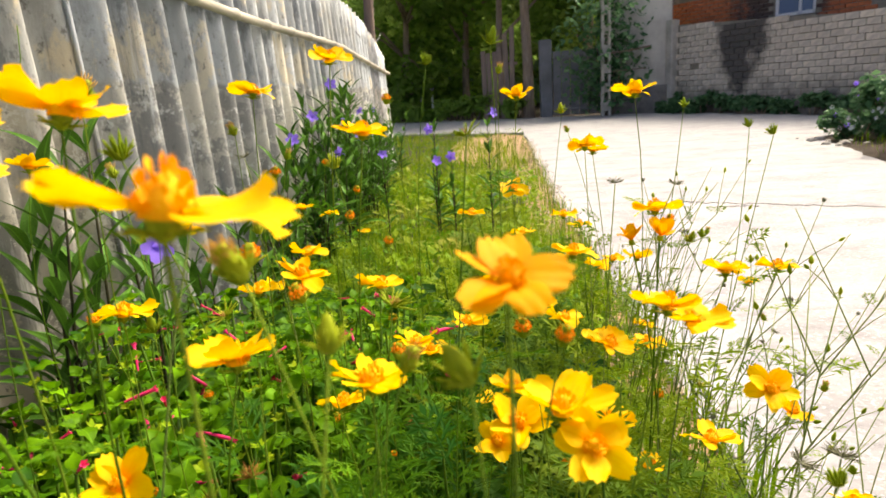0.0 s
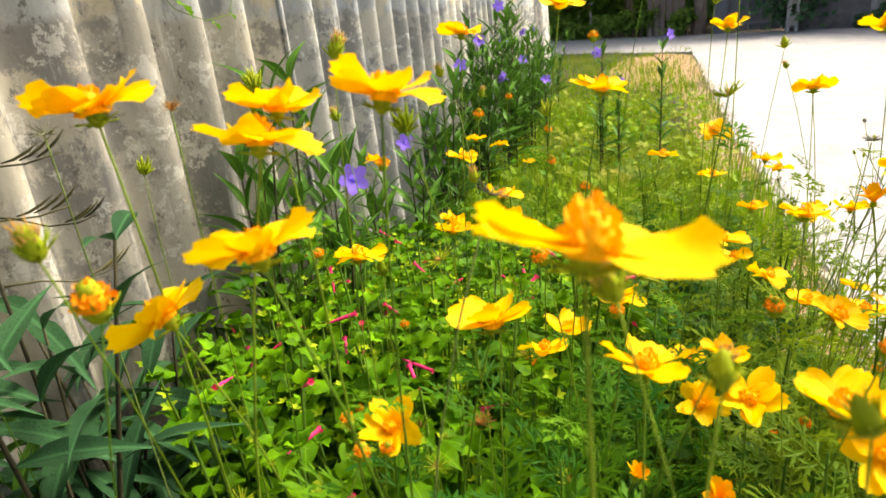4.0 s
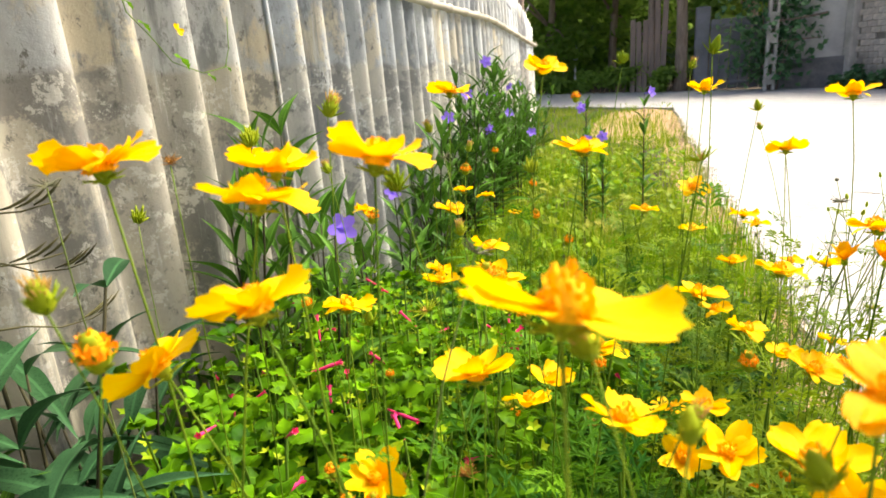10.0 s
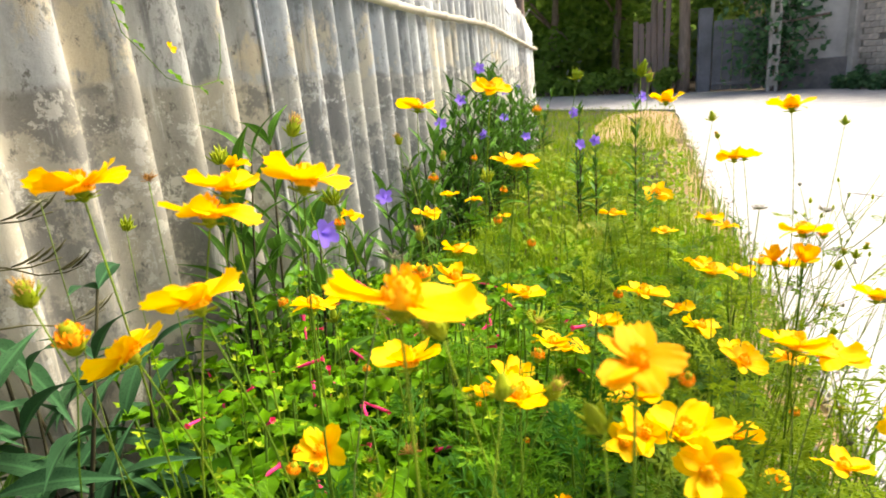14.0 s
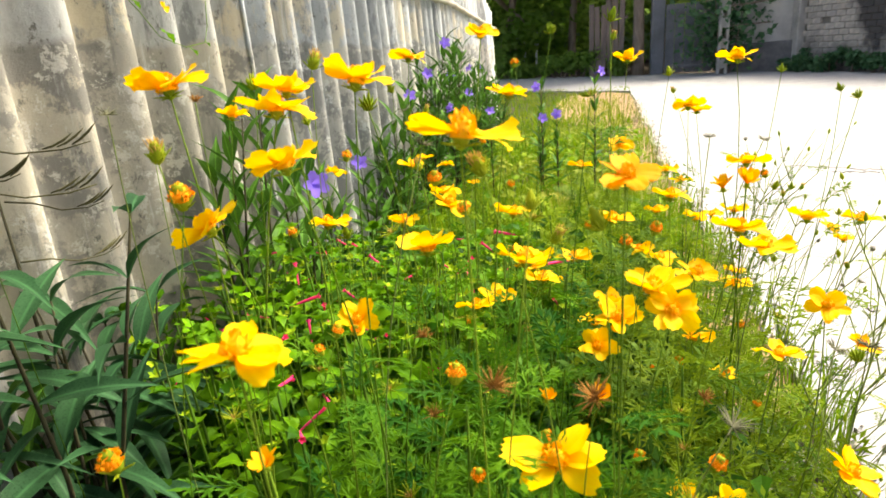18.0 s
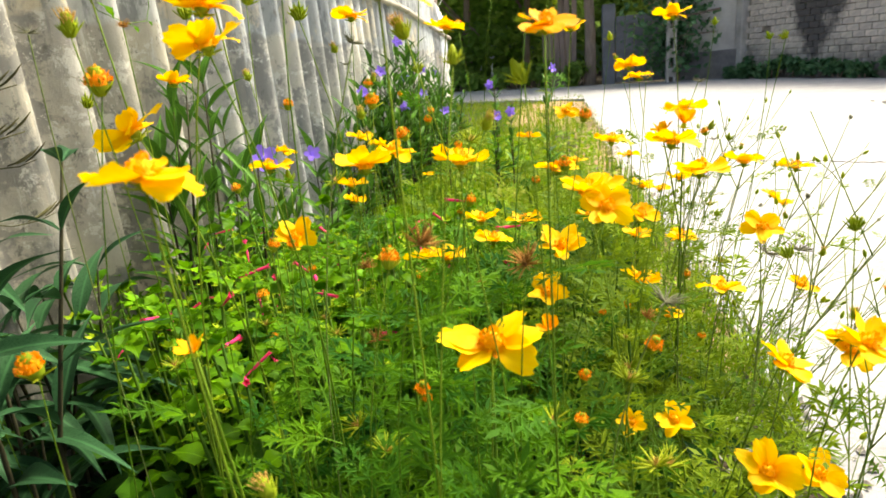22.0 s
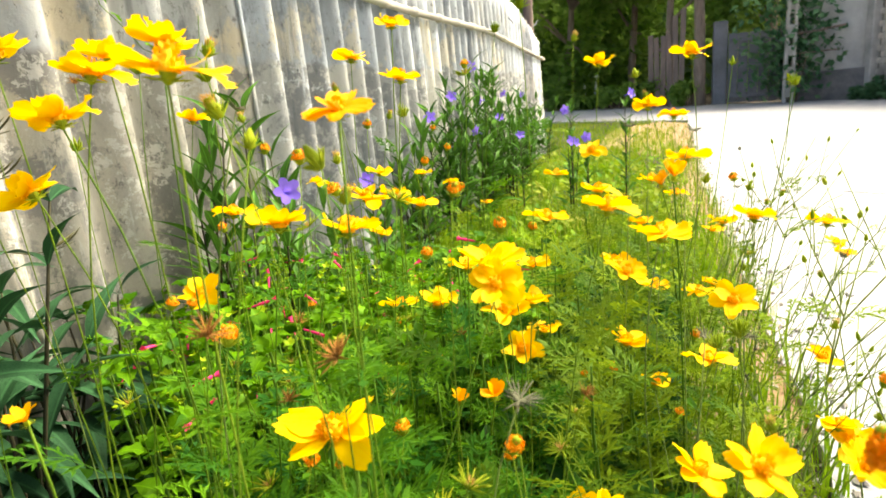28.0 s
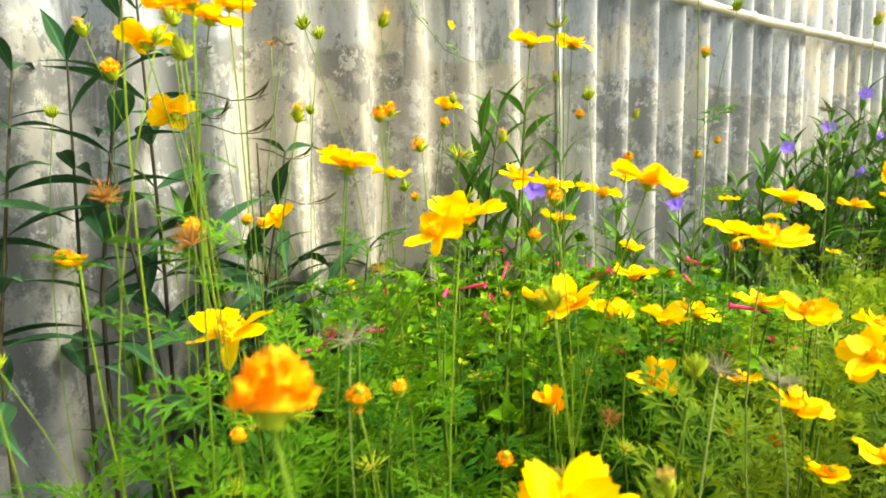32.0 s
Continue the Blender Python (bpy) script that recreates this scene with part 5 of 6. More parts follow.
for dx, dz, w, h in frame_bits:
    shown("window_frame", box_mesh("window_frame", w, 0.06, h, 0.006), MAT_WHITE, win, "white painted frame bar", Matrix.Translation((dx, -0.0, dz)))

# precast post with holes, and its bracket
post = thing("utility_post", (3.30, 15.15, 0), "grey precast concrete utility post with square holes", "post")
for dx in (-0.075, 0.075):
    shown("leg", box_mesh("leg", 0.055, 0.13, 5.2, 0.008), MAT_PILLAR, post, "", Matrix.Translation((dx, 0, 2.6)))
k = 0
while 0.25 + 0.42 * k < 5.1:
    shown("web", box_mesh("web", 0.10, 0.11, 0.20, 0.006), MAT_PILLAR, post, "", Matrix.Translation((0, 0, 0.25 + 0.42 * k)))
    k += 1
shown("bracket", mesh_of("bracket", *tube([Vector((0.08, 0, 1.42)), Vector((0.5, -0.03, 1.45)), Vector((0.98, -0.05, 1.52))], 0.022, 6), True), MAT_WOOD, post, "dark side arm")
shown("brace", mesh_of("brace", *tube([Vector((0.10, 0, 1.02)), Vector((0.92, -0.02, 1.05))], 0.014, 6), True), MAT_WOOD, post, "dark lower arm")

# gate, gate post, board fence
gate = thing("gate", (2.85, 16.5, 0), "dark grey sheet metal gate beside the road", "gate")
for i in range(6):
    shown("panel", box_mesh("panel", 0.20, 0.03, 1.55, 0.006), MAT_GATE, gate, "", Matrix.Translation((-0.46 + 0.205 * i, 0.03 * (i % 2) - 0.08 * i, 0.83)))
for zz in (0.2, 1.45):
    shown("rail", box_mesh("rail", 1.25, 0.04, 0.06, 0.006), MAT_GATE, gate, "", Matrix.Translation((0.06, -0.24, zz)) @ pose(0, 0, 0, 0, 0, -21))
tagged(shown("gate_post", box_mesh("gate_post", 0.30, 0.26, 1.9, 0.02), MAT_GATE, None, "", Matrix.Translation((2.12, 16.6, 0.95))), "dark grey square gate post", "post")
boards = thing("board_fence", (0.4, 17.3, 0), "old dark wooden board fence in deep shade", "fence")
for i in range(15, 21):
    h = 1.75 + wrng.uniform(-0.12, 0.15) + (0.5 if i > 18 else 0)
    shown("board", box_mesh("board", 0.125, 0.025, h, 0.004), MAT_WOOD, boards, "", Matrix.Translation((-1.9 + 0.14 * i, 0.55 - 0.055 * i + wrng.uniform(-0.02, 0.02), h / 2)) @ pose(0, 0, 0, 0, wrng.uniform(-2, 2), -21))
for zz in (0.5, 1.4):
    shown("rail", box_mesh("rail", 0.9, 0.04, 0.07, 0.004), MAT_WOOD, boards, "", Matrix.Translation((0.62, -0.40, zz)) @ pose(0, 0, 0, 0, 0, -21))


# ---- trees ----
def leaf_quad(rng):
    w = rng.uniform(0.3, 0.5)
    return [Vector((0, 0, 0)), Vector((0.5, w, 0.08)), Vector((1, 0, -0.1)), Vector((0.5, -w, 0.08))], [(0, 1, 2), (0, 2, 3)]


def crown_mesh(name, clumps, count, leaf, rng):
    """Leaves gathered in uneven clumps; clumps: centre and radius."""
    out = []
    for c, r in clumps:
        for _ in range(count):
            d = Vector((rng.gauss(0, 1), rng.gauss(0, 1), rng.gauss(0, 1))).normalized() * r * rng.random() ** 0.45
            m = Matrix.Translation(Vector(c) + d * (1 + 0.3 * noise.noise(d * 2))) @ Matrix.Rotation(rng.uniform(0, 6.28), 4, "Z") \
                @ pose(0, 0, 0, rng.uniform(-50, 50), rng.uniform(-20, 60), 0) @ Matrix.Scale(leaf * rng.uniform(0.6, 1.3), 4)
            out.append(placed(leaf_quad(rng), m))
    return mesh_of(name, *joined(out))


def tree(x, y, h, r, seed, label, trunk_r=0.13, lean=0.0, low=1.2):
    rng = random.Random(seed)
    ob = thing("tree", (x, y, 0), label, "tree", "trees across the road")
    pts = [Vector((lean * t * h + 0.06 * math.sin(5 * t + seed), 0.05 * math.cos(4 * t), t * h * 0.75)) for t in (0, 0.1, 0.25, 0.45, 0.7, 1.0)]
    bits = [tube(pts, [trunk_r * 1.35, trunk_r * 1.1, trunk_r, trunk_r * 0.9, trunk_r * 0.7, trunk_r * 0.35], 10)]
    clumps = []
    for k in range(11):
        a = rng.uniform(0, 6.28)
        rr = r * rng.uniform(0.2, 0.95)
        c = Vector((rr * math.cos(a), rr * math.sin(a), rng.uniform(low, h)))
        clumps.append((c, rng.uniform(0.5, 0.9) * r * 0.55))
        s = pts[3 if c.z < h * 0.6 else 4]
        bits.append(tube([s, s.lerp(c, 0.5) + Vector((0, 0, 0.15)), c], [trunk_r * 0.45, trunk_r * 0.3, trunk_r * 0.1], 6))
    shown("trunk", mesh_of("trunk", *joined(bits), True), MAT_BARK, ob)
    shown("crown", crown_mesh("crown", clumps, 300, 0.26, rng), MAT_CROWN, ob)


tree(1.63, 16.7, 7.0, 1.7, 1, "tall tree with a bare pale brown trunk", 0.13, 0.01, 5.0)
tree(1.05, 17.6, 6.0, 2.2, 2, "dark shade tree behind the board fence", 0.10, 0.02, 3.4)
tree(-1.6, 20.5, 5.5, 2.4, 3, "dense dark green tree across the road", 0.12, 0.0, 0.7)
tree(0.2, 21.0, 6.0, 2.6, 4, "dense dark green tree across the road", 0.12, 0.0, 0.8)
tree(-4.2, 21.5, 6.0, 2.8, 5, "dense dark green tree across the road", 0.14, 0.0, 0.6)
tree(2.9, 20.5, 5.0, 2.0, 6, "dark tree standing behind the gate", 0.12, 0.0, 1.2)
tree(-7.5, 22.0, 6.0, 3.0, 8, "dense dark green tree across the road", 0.14, 0.0, 0.6)
tree(3.6, 18.3, 5.5, 1.8, 9, "dark tree behind the plaster wall", 0.10, 0.0, 2.0)

wood_rng = random.Random(77)
clumps = [(Vector((wood_rng.uniform(-14, 8), wood_rng.uniform(25, 29), wood_rng.uniform(0.3, 8.5))), wood_rng.uniform(1.0, 1.7)) for _ in range(85)]
tagged(shown("far_wood", crown_mesh("far_wood", clumps, 170, 0.5, wood_rng), MAT_CROWN), "dark dense wood closing the view", "trees", kind="stuff")
hedge = mesh_of("backdrop", [(-40, 31, -0.2), (30, 31, -0.2), (30, 31, 14), (-40, 31, 14)], [(0, 1, 2, 3)])
MAT_DEEP = plain("deep_shade_foliage", (0.10, 0.17, 0.06), (0.18, 0.28, 0.10), 1.2, 0.9, 0.3, 0.05)
tagged(shown("backdrop", hedge, MAT_DEEP), "dark mass of distant trees", "trees", kind="structure")


def bush(name, x, y, n, r, h, leaf, material, label, seed, blooms=0, white=0):
    rng = random.Random(seed)
    ob = thing(name, (x, y, 0), label, "shrub", "shrubs across the road")
    clumps = [(Vector((rng.uniform(-r, r), rng.uniform(-r, r) * 0.6, h * rng.uniform(0.25, 0.85))), h * rng.uniform(0.2, 0.35)) for _ in range(n)]
    bits = [tube([(c.x * 0.3, c.y * 0.3, 0), (c.x * 0.6, c.y * 0.6, c.z * 0.5), c], [0.018, 0.012, 0.006], 5) for c, _ in clumps]
    tagged(shown("twig_frame", mesh_of("twig_frame", *joined(bits), True), MAT_BARK, ob), kind="stuff")
    shown("foliage", crown_mesh("foliage", clumps, 150, leaf, rng), material, ob)
    for i in range(blooms):
        c, q = rng.choice(clumps)
        d = Vector((rng.uniform(-1, 0.6), rng.uniform(-1, 0.2), rng.uniform(-0.3, 1))).normalized() * q
        mm = Matrix.Translation(c + d) @ Matrix.Rotation(rng.uniform(-2.6, -1.2), 4, "Z") @ Matrix.Scale(0.06, 4)
        shown("flower", VIOLET, MAT_PURPLE, ob, "violet funnel flower", mm)
    for i in range(white):
        c, q = rng.choice(clumps)
        d = Vector((rng.uniform(-1, 0.6), rng.uniform(-1, 0.2), rng.uniform(-0.3, 1))).normalized() * q
        shown("flower", PALE_BLOOM, MAT_WHITE, ob, "small white flower", Matrix.Translation(c + d) @ Matrix.Rotation(rng.uniform(-2.6, -1.2), 4, "Z") @ Matrix.Scale(0.045, 4))
    return ob


bush("shrub", 5.0, 7.5, 12, 0.5, 0.72, 0.085, MAT_SHRUB, "green shrub with violet flowers beside the road", 21, 10)
bush("shrub", 4.42, 7.35, 10, 0.34, 0.36, 0.06, MAT_SHRUB, "low flowering weeds with violet and white blossoms beside the road", 26, 9, 22)
bush("shrub", 4.25, 6.1, 8, 0.5, 0.75, 0.10, MAT_SHRUB, "green shrub with violet flowers beside the road", 22, 10)
bush("shrub", 4.0, 5.0, 8, 0.6, 0.7, 0.10, MAT_SHRUB, "green shrub with violet flowers beside the road", 23, 8)
bush("climber", 3.42, 15.45, 10, 0.42, 2.9, 0.16, MAT_SHRUB, "bluish green bush growing round the utility post", 24)
for i in range(9):
    s = 0.1 + i * 0.55
    p = wall_pose(s, 0, 0.3)
    bush("weeds_clump", p.translation.x, p.translation.y, 4, 0.28, wrng.uniform(0.28, 0.5), 0.09, MAT_SHRUB, "low green weeds at the foot of the wall", 30 + i)
for i in range(12):
    bush("verge_weeds", -4.2 + 0.5 * i, 19.6 - 0.27 * i + wrng.uniform(0, 0.3), 5, 0.4, wrng.uniform(0.4, 0.8), 0.13, MAT_CROWN, "bright green verge weeds under the trees", 50 + i)
# unidentified white structure glimpsed through the trees; its bench form is made up
pale_frame = thing("bench", (-1.5, 24.0, 0), "small white slatted structure seen through the trees", "bench")
for zz, dy in ((0.95, 0), (1.15, 0.12), (1.35, 0.14)):
    shown("slat", box_mesh("slat", 1.0, 0.06, 0.09, 0.01), MAT_WHITE, pale_frame, "", Matrix.Translation((0, dy, zz)))
for dx in (-0.4, 0.0, 0.4):
    shown("leg", box_mesh("leg", 0.07, 0.07, 1.4, 0.01), MAT_WHITE, pale_frame, "", Matrix.Translation((dx, 0.15, 0.7)))

# ---- blooms, near to far ----

tall = [Vector((0.02 * math.sin(k * 1.3), 0.015 * math.cos(k * 1.7), 0.42 * k)) for k in range(9)]
tagged(shown("wooden_post", mesh_of("wooden_post", *tube(tall, [0.068, 0.066, 0.064, 0.063, 0.061, 0.06, 0.058, 0.056, 0.054], 9), True), MAT_WOOD, None, "", Matrix.Translation((-1.06, 8.1, 0))),
       "tall weathered grey wooden post behind the fence end", "post")
wire = [Vector((-0.82 - 0.02 * k, 5.3 + 0.45 * k, 1.33 + 0.035 * k - 0.012 * k * (6 - k))) for k in range(7)]
tagged(shown("wire", mesh_of("wire", *tube(wire, 0.004, 5), True), MAT_GATE), "thin slack wire tied between fence and post", "wire")
stone_rng = random.Random(8)
for k in range(14):
    bm = bmesh.new()
    bmesh.ops.create_icosphere(bm, subdivisions=2, radius=1.0)
    for v in bm.verts:
        v.co *= 1 + 0.35 * noise.noise(v.co * 1.3 + Vector((k * 3.1, 0, 0)))
    r = stone_rng.uniform(0.015, 0.05)
    bmesh.ops.scale(bm, vec=(r, r * 0.8, r * 0.55), verts=bm.verts)
    px, py = (stone_rng.uniform(3.75, 4.15), stone_rng.uniform(6.6, 7.6))
    st = part("stone", bm, MAT_PILLAR, None)
    st.location = (px, py, 0.03 + r * 0.3)
    tagged(st, "small pale stone lying at the road's edge", "stone", "stones at the road edge")
cosmos(-0.172, 0.045, 0.727, 0.048, 0.02, -0.04, open_up=-2)
full_bud(0.236, 0.092, 0.644, 0.018)
bud_orange(-0.332, 0.135, 0.590, 0.026)
half_open(-0.214, 0.125, 0.601, 0.015)
bud_orange(0.018, 0.161, 0.532, 0.013)
cosmos(-0.082, 0.143, 0.808, 0.058, 0.06, -0.12, petals=6, open_up=4, wings=True)
cosmos(-0.037, 0.184, 0.585, 0.064, 0.00, 0.70, petals=6, wings=True)
cosmos(0.003, 0.156, 0.778, 0.034, 0.05, 0.32, orange=True)
bud_orange(-0.101, 0.179, 0.640, 0.019)
cosmos(-0.203, 0.186, 0.786, 0.048, -0.30, -0.05)
cosmos(0.239, 0.321, 0.386, 0.052, 0.40, 0.65)
cosmos(0.171, 0.254, 0.435, 0.052, 0.05, 0.75)
cosmos(-0.309, 0.238, 0.836, 0.055, -0.30, -0.05)
cosmos(-0.291, 0.230, 0.734, 0.053, -0.75, 0.05)
cosmos(0.215, 0.220, 0.561, 0.047, 0.50, 0.60)
bud_orange(0.031, 0.256, 0.717, 0.013)
bud_orange(-0.104, 0.262, 0.502, 0.019)
cosmos(-0.175, 0.259, 0.833, 0.052, 0.06, -0.24)
cosmos(-0.234, 0.250, 0.817, 0.054, 0.06, -0.24)
cosmos(-0.205, 0.293, 0.632, 0.039, 0.00, 0.70)
cosmos(0.051, 0.285, 0.648, 0.042, 0.00, 0.70, root=(-0.15, 0.08))
dry_head(-0.150, 0.316, 0.521, 0.024)
bud_orange(-0.045, 0.320, 0.501, 0.019)
bud_orange(-0.111, 0.321, 0.460, 0.014)
cosmos(0.040, 0.315, 0.655, 0.056, 0.06, -0.15)
cosmos(-0.150, 0.339, 0.684, 0.055, 0.06, -0.15)
cosmos(-0.060, 0.285, 0.690, 0.047, 0.06, -0.15)
cosmos(0.122, 0.354, 0.420, 0.037, 0.00, 0.70)
bud_orange(0.036, 0.361, 0.460, 0.019)
dry_head(-0.171, 0.382, 0.569, 0.024)
bud_orange(-0.149, 0.386, 0.731, 0.019)
cosmos(0.096, 0.438, 0.365, 0.034, 0.00, 0.70)
bud_orange(0.071, 0.212, 0.561, 0.018)
dry_head(0.103, 0.400, 0.502, 0.024)
cosmos(0.124, 0.402, 0.680, 0.047, 0.06, -0.15)
bud_orange(-0.123, 0.404, 0.698, 0.019)
cosmos(0.361, 0.527, 0.408, 0.056, 0.10, 0.55)
half_open(0.008, 0.447, 0.470, 0.022)
bud_orange(0.028, 0.421, 0.657, 0.019)
bud_orange(-0.303, 0.430, 0.527, 0.019)
cosmos(0.237, 0.486, 0.572, 0.044, 0.00, 0.70)
cosmos(0.313, 0.356, 0.485, 0.040, 0.30, 0.60)
cosmos(0.188, 0.283, 0.515, 0.046, 0.55, 0.45)
bud_orange(0.361, 0.470, 0.499, 0.019)
cosmos(-0.232, 0.268, 0.828, 0.044, 0.06, -0.24)
bud_orange(-0.076, 0.508, 0.607, 0.019)
half_open(-0.054, 0.524, 0.420, 0.020)
cosmos(-0.089, 0.512, 0.802, 0.045, 0.20, 0.10)
cosmos(0.024, 0.451, 0.571, 0.055, 0.00, 0.70)
bud_orange(0.191, 0.534, 0.420, 0.015)
cosmos(0.348, 0.537, 0.420, 0.042, 0.06, -0.15)
cosmos(0.169, 0.477, 0.640, 0.057, 0.06, -0.15)
cosmos(-0.091, 0.551, 0.660, 0.045, 0.06, -0.15)
cosmos(0.028, 0.587, 0.532, 0.052, 0.06, -0.15)
bud_orange(-0.392, 0.595, 0.621, 0.019)
cosmos(-0.148, 0.599, 0.520, 0.052, 0.06, -0.15)
cosmos(0.011, 0.605, 0.462, 0.052, 0.00, 0.70)
cosmos(0.171, 0.614, 0.420, 0.041, 0.06, -0.15)
bud_orange(0.173, 0.614, 0.420, 0.017)
cosmos(0.227, 0.578, 0.470, 0.055, 0.06, -0.15)
bud_orange(0.084, 0.617, 0.420, 0.015)
cosmos(-0.301, 0.489, 0.666, 0.049, 0.06, -0.15)
cosmos(0.137, 0.635, 0.466, 0.055, 0.35, 0.15)
cosmos(0.137, 0.637, 0.555, 0.055, 0.35, 0.15)
bud_orange(0.120, 0.640, 0.421, 0.019)
bud_orange(-0.171, 0.642, 0.472, 0.019)
bud_orange(-0.110, 0.650, 0.420, 0.012)
bud_orange(-0.398, 0.653, 0.380, 0.017)
dry_head(-0.084, 0.673, 0.444, 0.024)
cosmos(-0.076, 0.685, 0.547, 0.054, 0.06, -0.15)
cosmos(-0.175, 0.589, 0.665, 0.055, 0.35, 0.15)
cosmos(0.377, 0.714, 0.420, 0.045, 0.35, 0.15)
cosmos(-0.135, 0.720, 0.482, 0.064, 0.06, -0.15)
bud_orange(-0.362, 0.752, 0.454, 0.019)
cosmos(0.104, 0.662, 0.653, 0.051, 0.06, -0.15)
cosmos(0.033, 0.701, 0.612, 0.058, 0.06, -0.15)
bud_orange(0.229, 0.765, 0.420, 0.019)
bud_orange(0.002, 0.769, 0.580, 0.019)
cosmos(0.293, 0.725, 0.604, 0.054, 0.06, -0.15)
cosmos(0.015, 0.775, 0.420, 0.051, 0.06, -0.15)
bud_orange(-0.158, 0.779, 0.680, 0.019)
cosmos(-0.260, 0.779, 0.845, 0.056, 0.06, -0.24)
bud_orange(-0.246, 0.781, 0.740, 0.019)
cosmos(-0.293, 0.795, 0.588, 0.055, 0.06, -0.15)
cosmos(-0.568, 0.796, 0.770, 0.055, 0.06, -0.24)
cosmos(0.210, 0.726, 0.684, 0.057, 0.06, -0.15)
cosmos(-0.226, 0.818, 0.630, 0.052, 0.06, -0.15)
cosmos(-0.068, 0.826, 0.479, 0.064, 0.06, -0.15)
bud_orange(-0.121, 0.834, 0.632, 0.019)
bud_orange(-0.120, 0.839, 0.518, 0.019)
cosmos(0.243, 0.866, 0.457, 0.052, 0.06, -0.15)
cosmos(-0.324, 1.006, 0.643, 0.052, 0.06, -0.15)
bud_orange(-0.109, 0.871, 0.820, 0.019)
cosmos(0.125, 0.877, 0.497, 0.058, 0.06, -0.15)
cosmos(-0.128, 0.606, 0.866, 0.042, 0.10, 0.25)
cosmos(0.176, 0.881, 0.460, 0.055, 0.35, 0.15)
cosmos(-0.018, 0.888, 0.494, 0.062, 0.06, -0.15)
half_open(0.180, 0.715, 0.643, 0.026)
cosmos(0.228, 0.888, 0.814, 0.058, 0.06, -0.24)
bud_orange(0.299, 0.944, 0.617, 0.019)
bud_orange(-0.300, 0.572, 0.726, 0.019)
cosmos(0.168, 0.933, 0.741, 0.053, 0.06, -0.24)
cosmos(0.400, 0.820, 0.576, 0.055, 0.06, -0.15)
half_open(0.191, 0.642, 0.664, 0.026)
bud_orange(-0.185, 1.001, 0.681, 0.019)
cosmos(0.282, 1.027, 0.420, 0.045, 0.06, -0.15)
cosmos(0.112, 1.058, 0.455, 0.057, 0.06, -0.15)
cosmos(-0.379, 1.116, 0.498, 0.055, 0.06, -0.15)
cosmos(0.218, 1.128, 0.714, 0.055, 0.06, -0.24)
cosmos(-0.540, 1.164, 0.607, 0.055, 0.06, -0.15)
cosmos(0.235, 1.175, 0.486, 0.055, 0.06, -0.15)
cosmos(0.316, 1.197, 0.495, 0.055, 0.06, -0.15)
cosmos(0.161, 1.208, 0.494, 0.055, 0.06, -0.15)
cosmos(0.072, 1.086, 0.660, 0.052, 0.00, 0.70)
cosmos(0.544, 1.228, 0.420, 0.046, 0.06, -0.15)
cosmos(0.180, 1.229, 0.580, 0.055, 0.06, -0.15)
bud_orange(-0.285, 1.245, 0.704, 0.019)
cosmos(0.086, 1.115, 0.816, 0.056, 0.06, -0.24)
cosmos(0.554, 1.330, 0.420, 0.051, 0.35, 0.15)
cosmos(0.111, 1.358, 0.520, 0.055, 0.06, -0.15)
cosmos(0.241, 1.394, 0.523, 0.055, 0.06, -0.15)
cosmos(0.328, 1.457, 0.420, 0.054, 0.06, -0.15)
cosmos(-0.001, 1.142, 0.610, 0.052, 0.06, -0.15)
cosmos(-0.429, 1.587, 0.564, 0.054, 0.06, -0.15)
cosmos(-0.409, 1.806, 0.506, 0.055, 0.06, -0.15)
cosmos(-0.370, 2.125, 0.380, 0.047, 0.06, -0.15)
green_bud(-0.506, 0.486, 0.748, 0.017)
seed_head(-0.247, 0.681, 0.768, 0.017)
green_bud(-0.280, 0.964, 0.745, 0.017)
green_bud(0.339, 0.785, 0.765, 0.017)
green_bud(0.150, 1.029, 0.786, 0.017)
seed_head(0.213, 0.669, 0.713, 0.017)
green_bud(0.226, 0.655, 0.659, 0.017)
green_bud(0.301, 0.826, 0.620, 0.017)
green_bud(0.384, 1.031, 0.573, 0.017)
seed_head(0.477, 0.973, 0.412, 0.017)
green_bud(0.363, 0.628, 0.491, 0.017)
green_bud(0.436, 0.677, 0.356, 0.017)
green_bud(-0.380, 0.656, 0.764, 0.017)
spent_head(-0.185, 0.688, 0.452, 0.017)
green_bud(0.022, 0.619, 0.872, 0.017)
green_bud(-0.051, 0.838, 0.866, 0.017)
green_bud(0.309, 0.898, 0.482, 0.017)
seed_head(-0.133, 0.273, 0.777, 0.017)
green_bud(-0.288, 0.777, 0.795, 0.017)
green_bud(0.204, 0.330, 0.587, 0.017)
seed_head(0.369, 0.685, 0.477, 0.017)
green_bud(0.411, 0.869, 0.480, 0.017)
green_bud(0.373, 1.085, 0.548, 0.017)
green_bud(0.396, 0.889, 0.563, 0.017)
seed_head(0.294, 0.876, 0.610, 0.017)
green_bud(0.169, 1.091, 0.749, 0.017)
green_bud(0.275, 0.831, 0.791, 0.017)
green_bud(0.324, 0.691, 0.763, 0.017)
seed_head(0.142, 0.632, 0.724, 0.017)
green_bud(-0.214, 0.598, 0.706, 0.017)
green_bud(-0.282, 0.497, 0.647, 0.017)
spent_head(-0.247, 0.566, 0.627, 0.017)
green_bud(0.049, 0.997, 0.852, 0.017)
green_bud(0.084, 0.521, 0.400, 0.017)
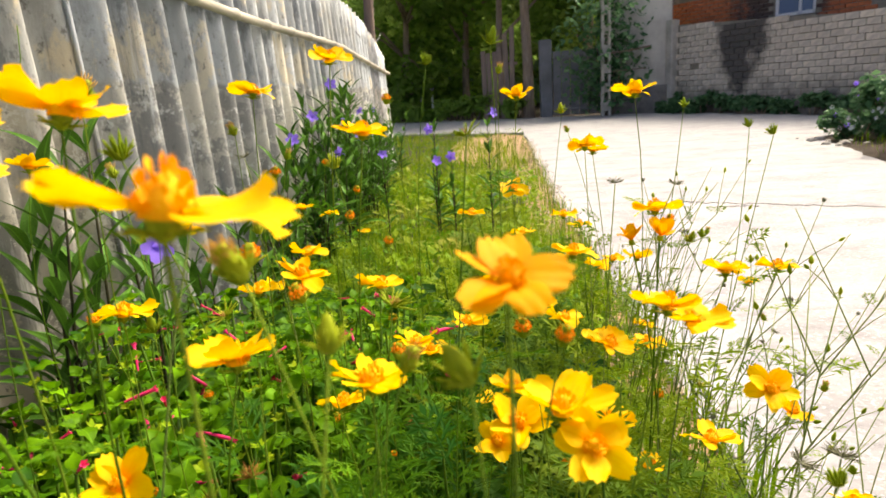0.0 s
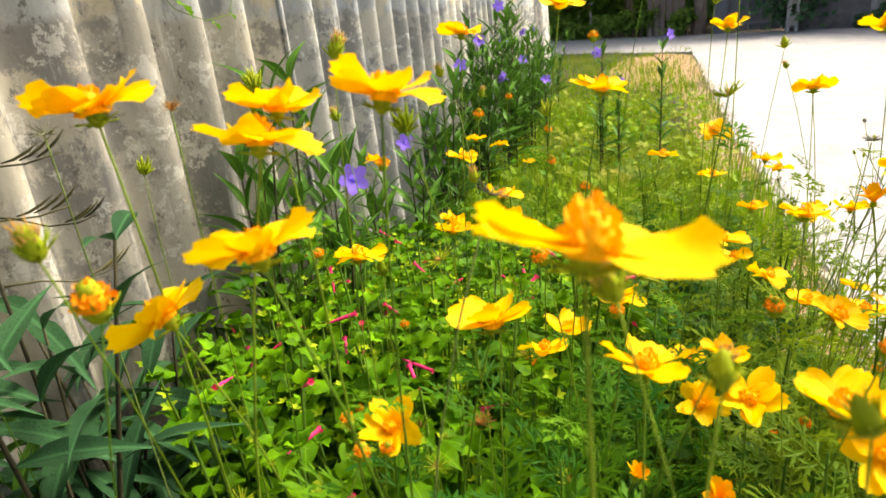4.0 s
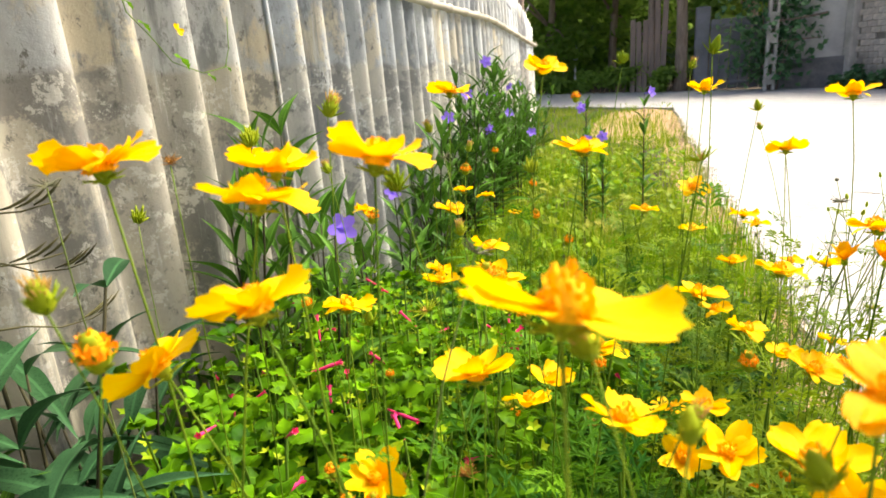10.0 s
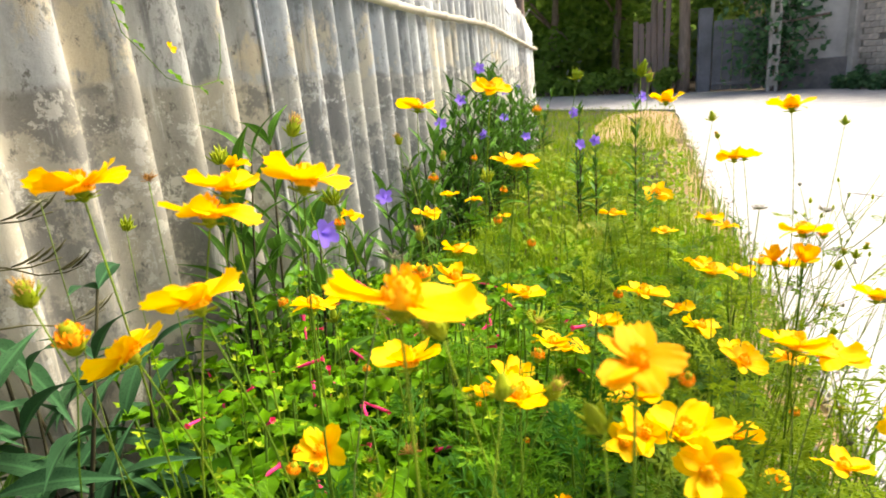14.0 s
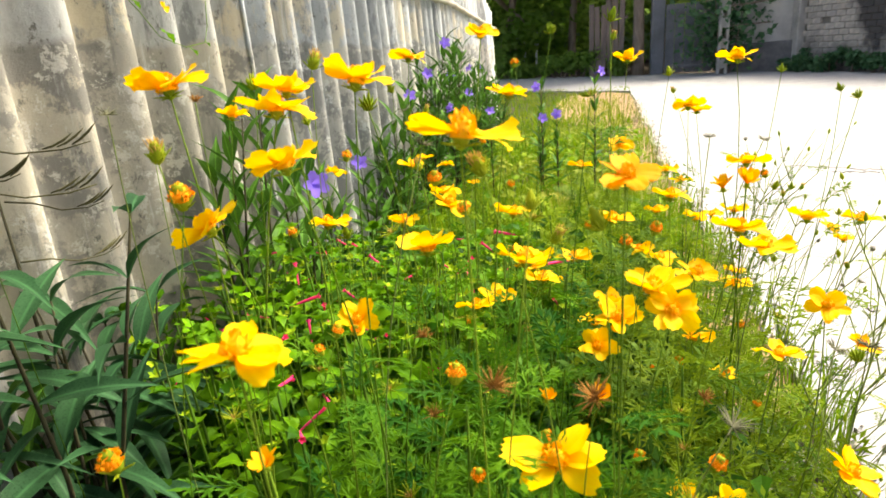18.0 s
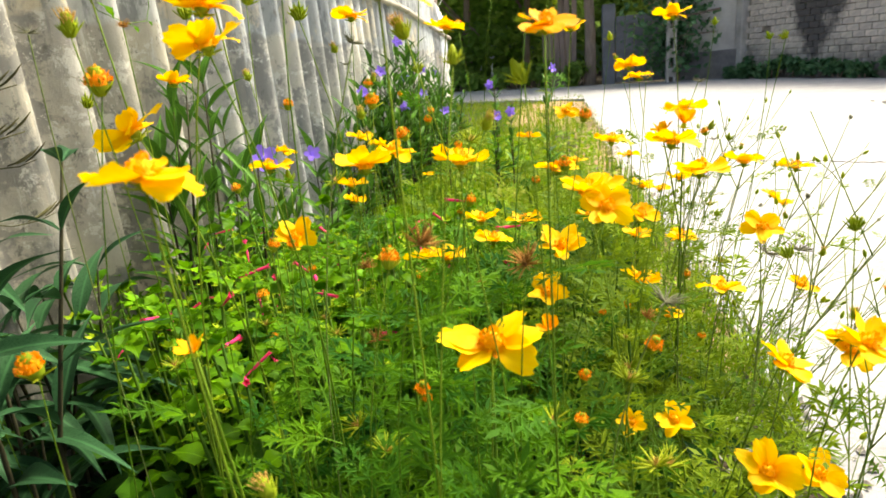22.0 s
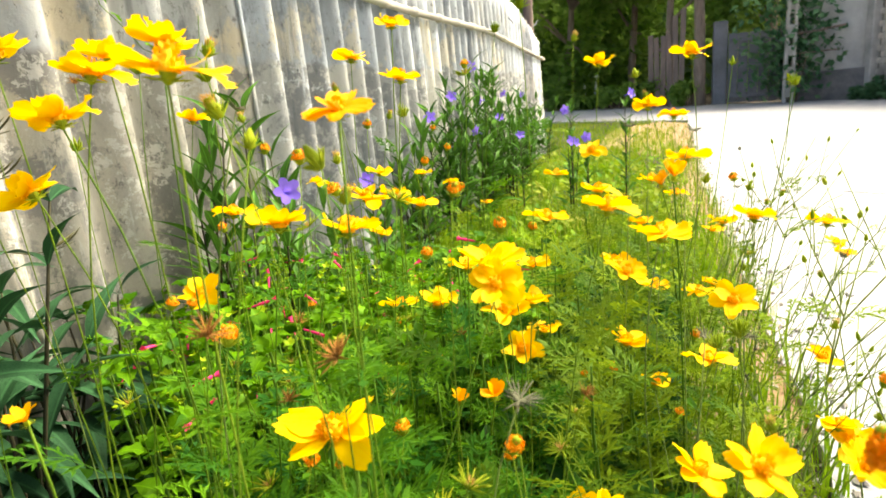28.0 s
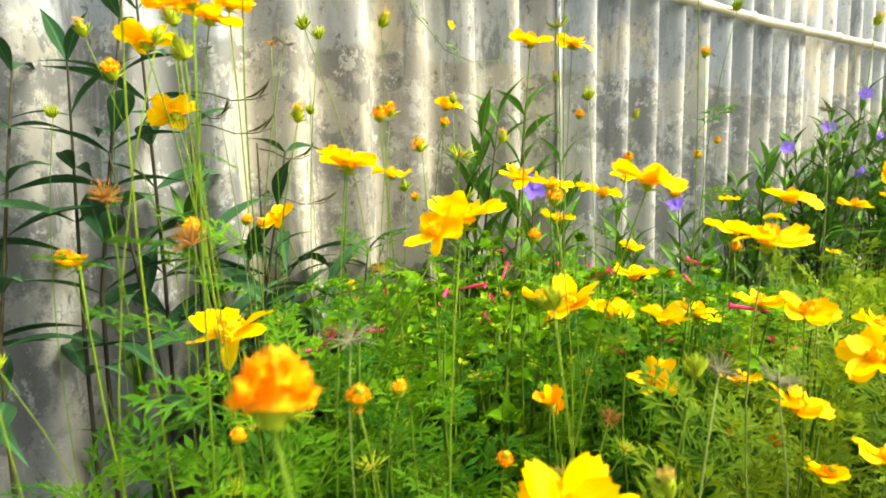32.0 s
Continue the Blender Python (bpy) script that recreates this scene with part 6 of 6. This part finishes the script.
seed_head(-0.417, 0.308, 0.808, 0.017)
green_bud(-0.328, 0.409, 0.825, 0.017)
green_bud(-0.047, 0.151, 0.762, 0.011)
spent_head(-0.062, 0.398, 0.686, 0.017)
green_bud(-0.149, 0.679, 0.757, 0.017)
green_bud(-0.533, 0.161, 0.737, 0.017)
green_bud(-0.147, 0.061, 0.554, 0.017)
green_bud(-0.123, 0.208, 0.418, 0.017)
green_bud(-0.675, 0.382, 0.884, 0.017)
green_bud(0.202, 0.224, 0.639, 0.016)
seed_head(0.199, 0.364, 0.575, 0.021)
dry_head(-0.012, 0.154, 0.640, 0.030)
dry_head(-0.069, 0.121, 0.664, 0.028)
seed_head(0.228, 0.369, 0.575, 0.022)
bud_orange(-0.272, 0.175, 0.764, 0.024)
green_bud(-0.009, 0.155, 0.751, 0.015)
green_bud(0.231, 0.267, 0.556, 0.016)
dry_head(-0.369, 0.368, 0.812, 0.018)
for x, y, z in ((-0.131, 0.232, 0.46), (0.089, 0.230, 0.45), (0.004, 0.262, 0.47), (-0.269, 0.518, 0.46), (-0.157, 0.653, 0.47), (0.083, 0.374, 0.46), (0.343, 1.057, 0.46),
                (0.268, 0.724, 0.45), (-0.391, 0.374, 0.47), (-0.342, 0.503, 0.46), (-0.174, 0.303, 0.44), (0.089, 0.441, 0.46), (-0.232, 0.448, 0.47), (-0.113, 0.470, 0.45)):
    spent_head(x, y, z, frng.uniform(0.013, 0.018))
faded_bud(-0.269, 0.154, 0.795, 0.014)
faded_bud(-0.292, 0.472, 0.841, 0.018)
bud_orange(-0.215, 0.265, 0.629, 0.015)
bud_orange(-0.203, 0.275, 0.626, 0.012)
faded_bud(-0.075, 0.171, 0.779, 0.013)
green_bud(-0.037, 0.235, 0.718, 0.014)
green_bud(-0.186, 0.319, 0.807, 0.015)
spent_head(-0.005, 0.457, 0.793, 0.012)
spent_head(0.051, 0.177, 0.551, 0.015)
spent_head(0.068, 0.170, 0.492, 0.016)
seed_head(0.078, 0.204, 0.594, 0.026)
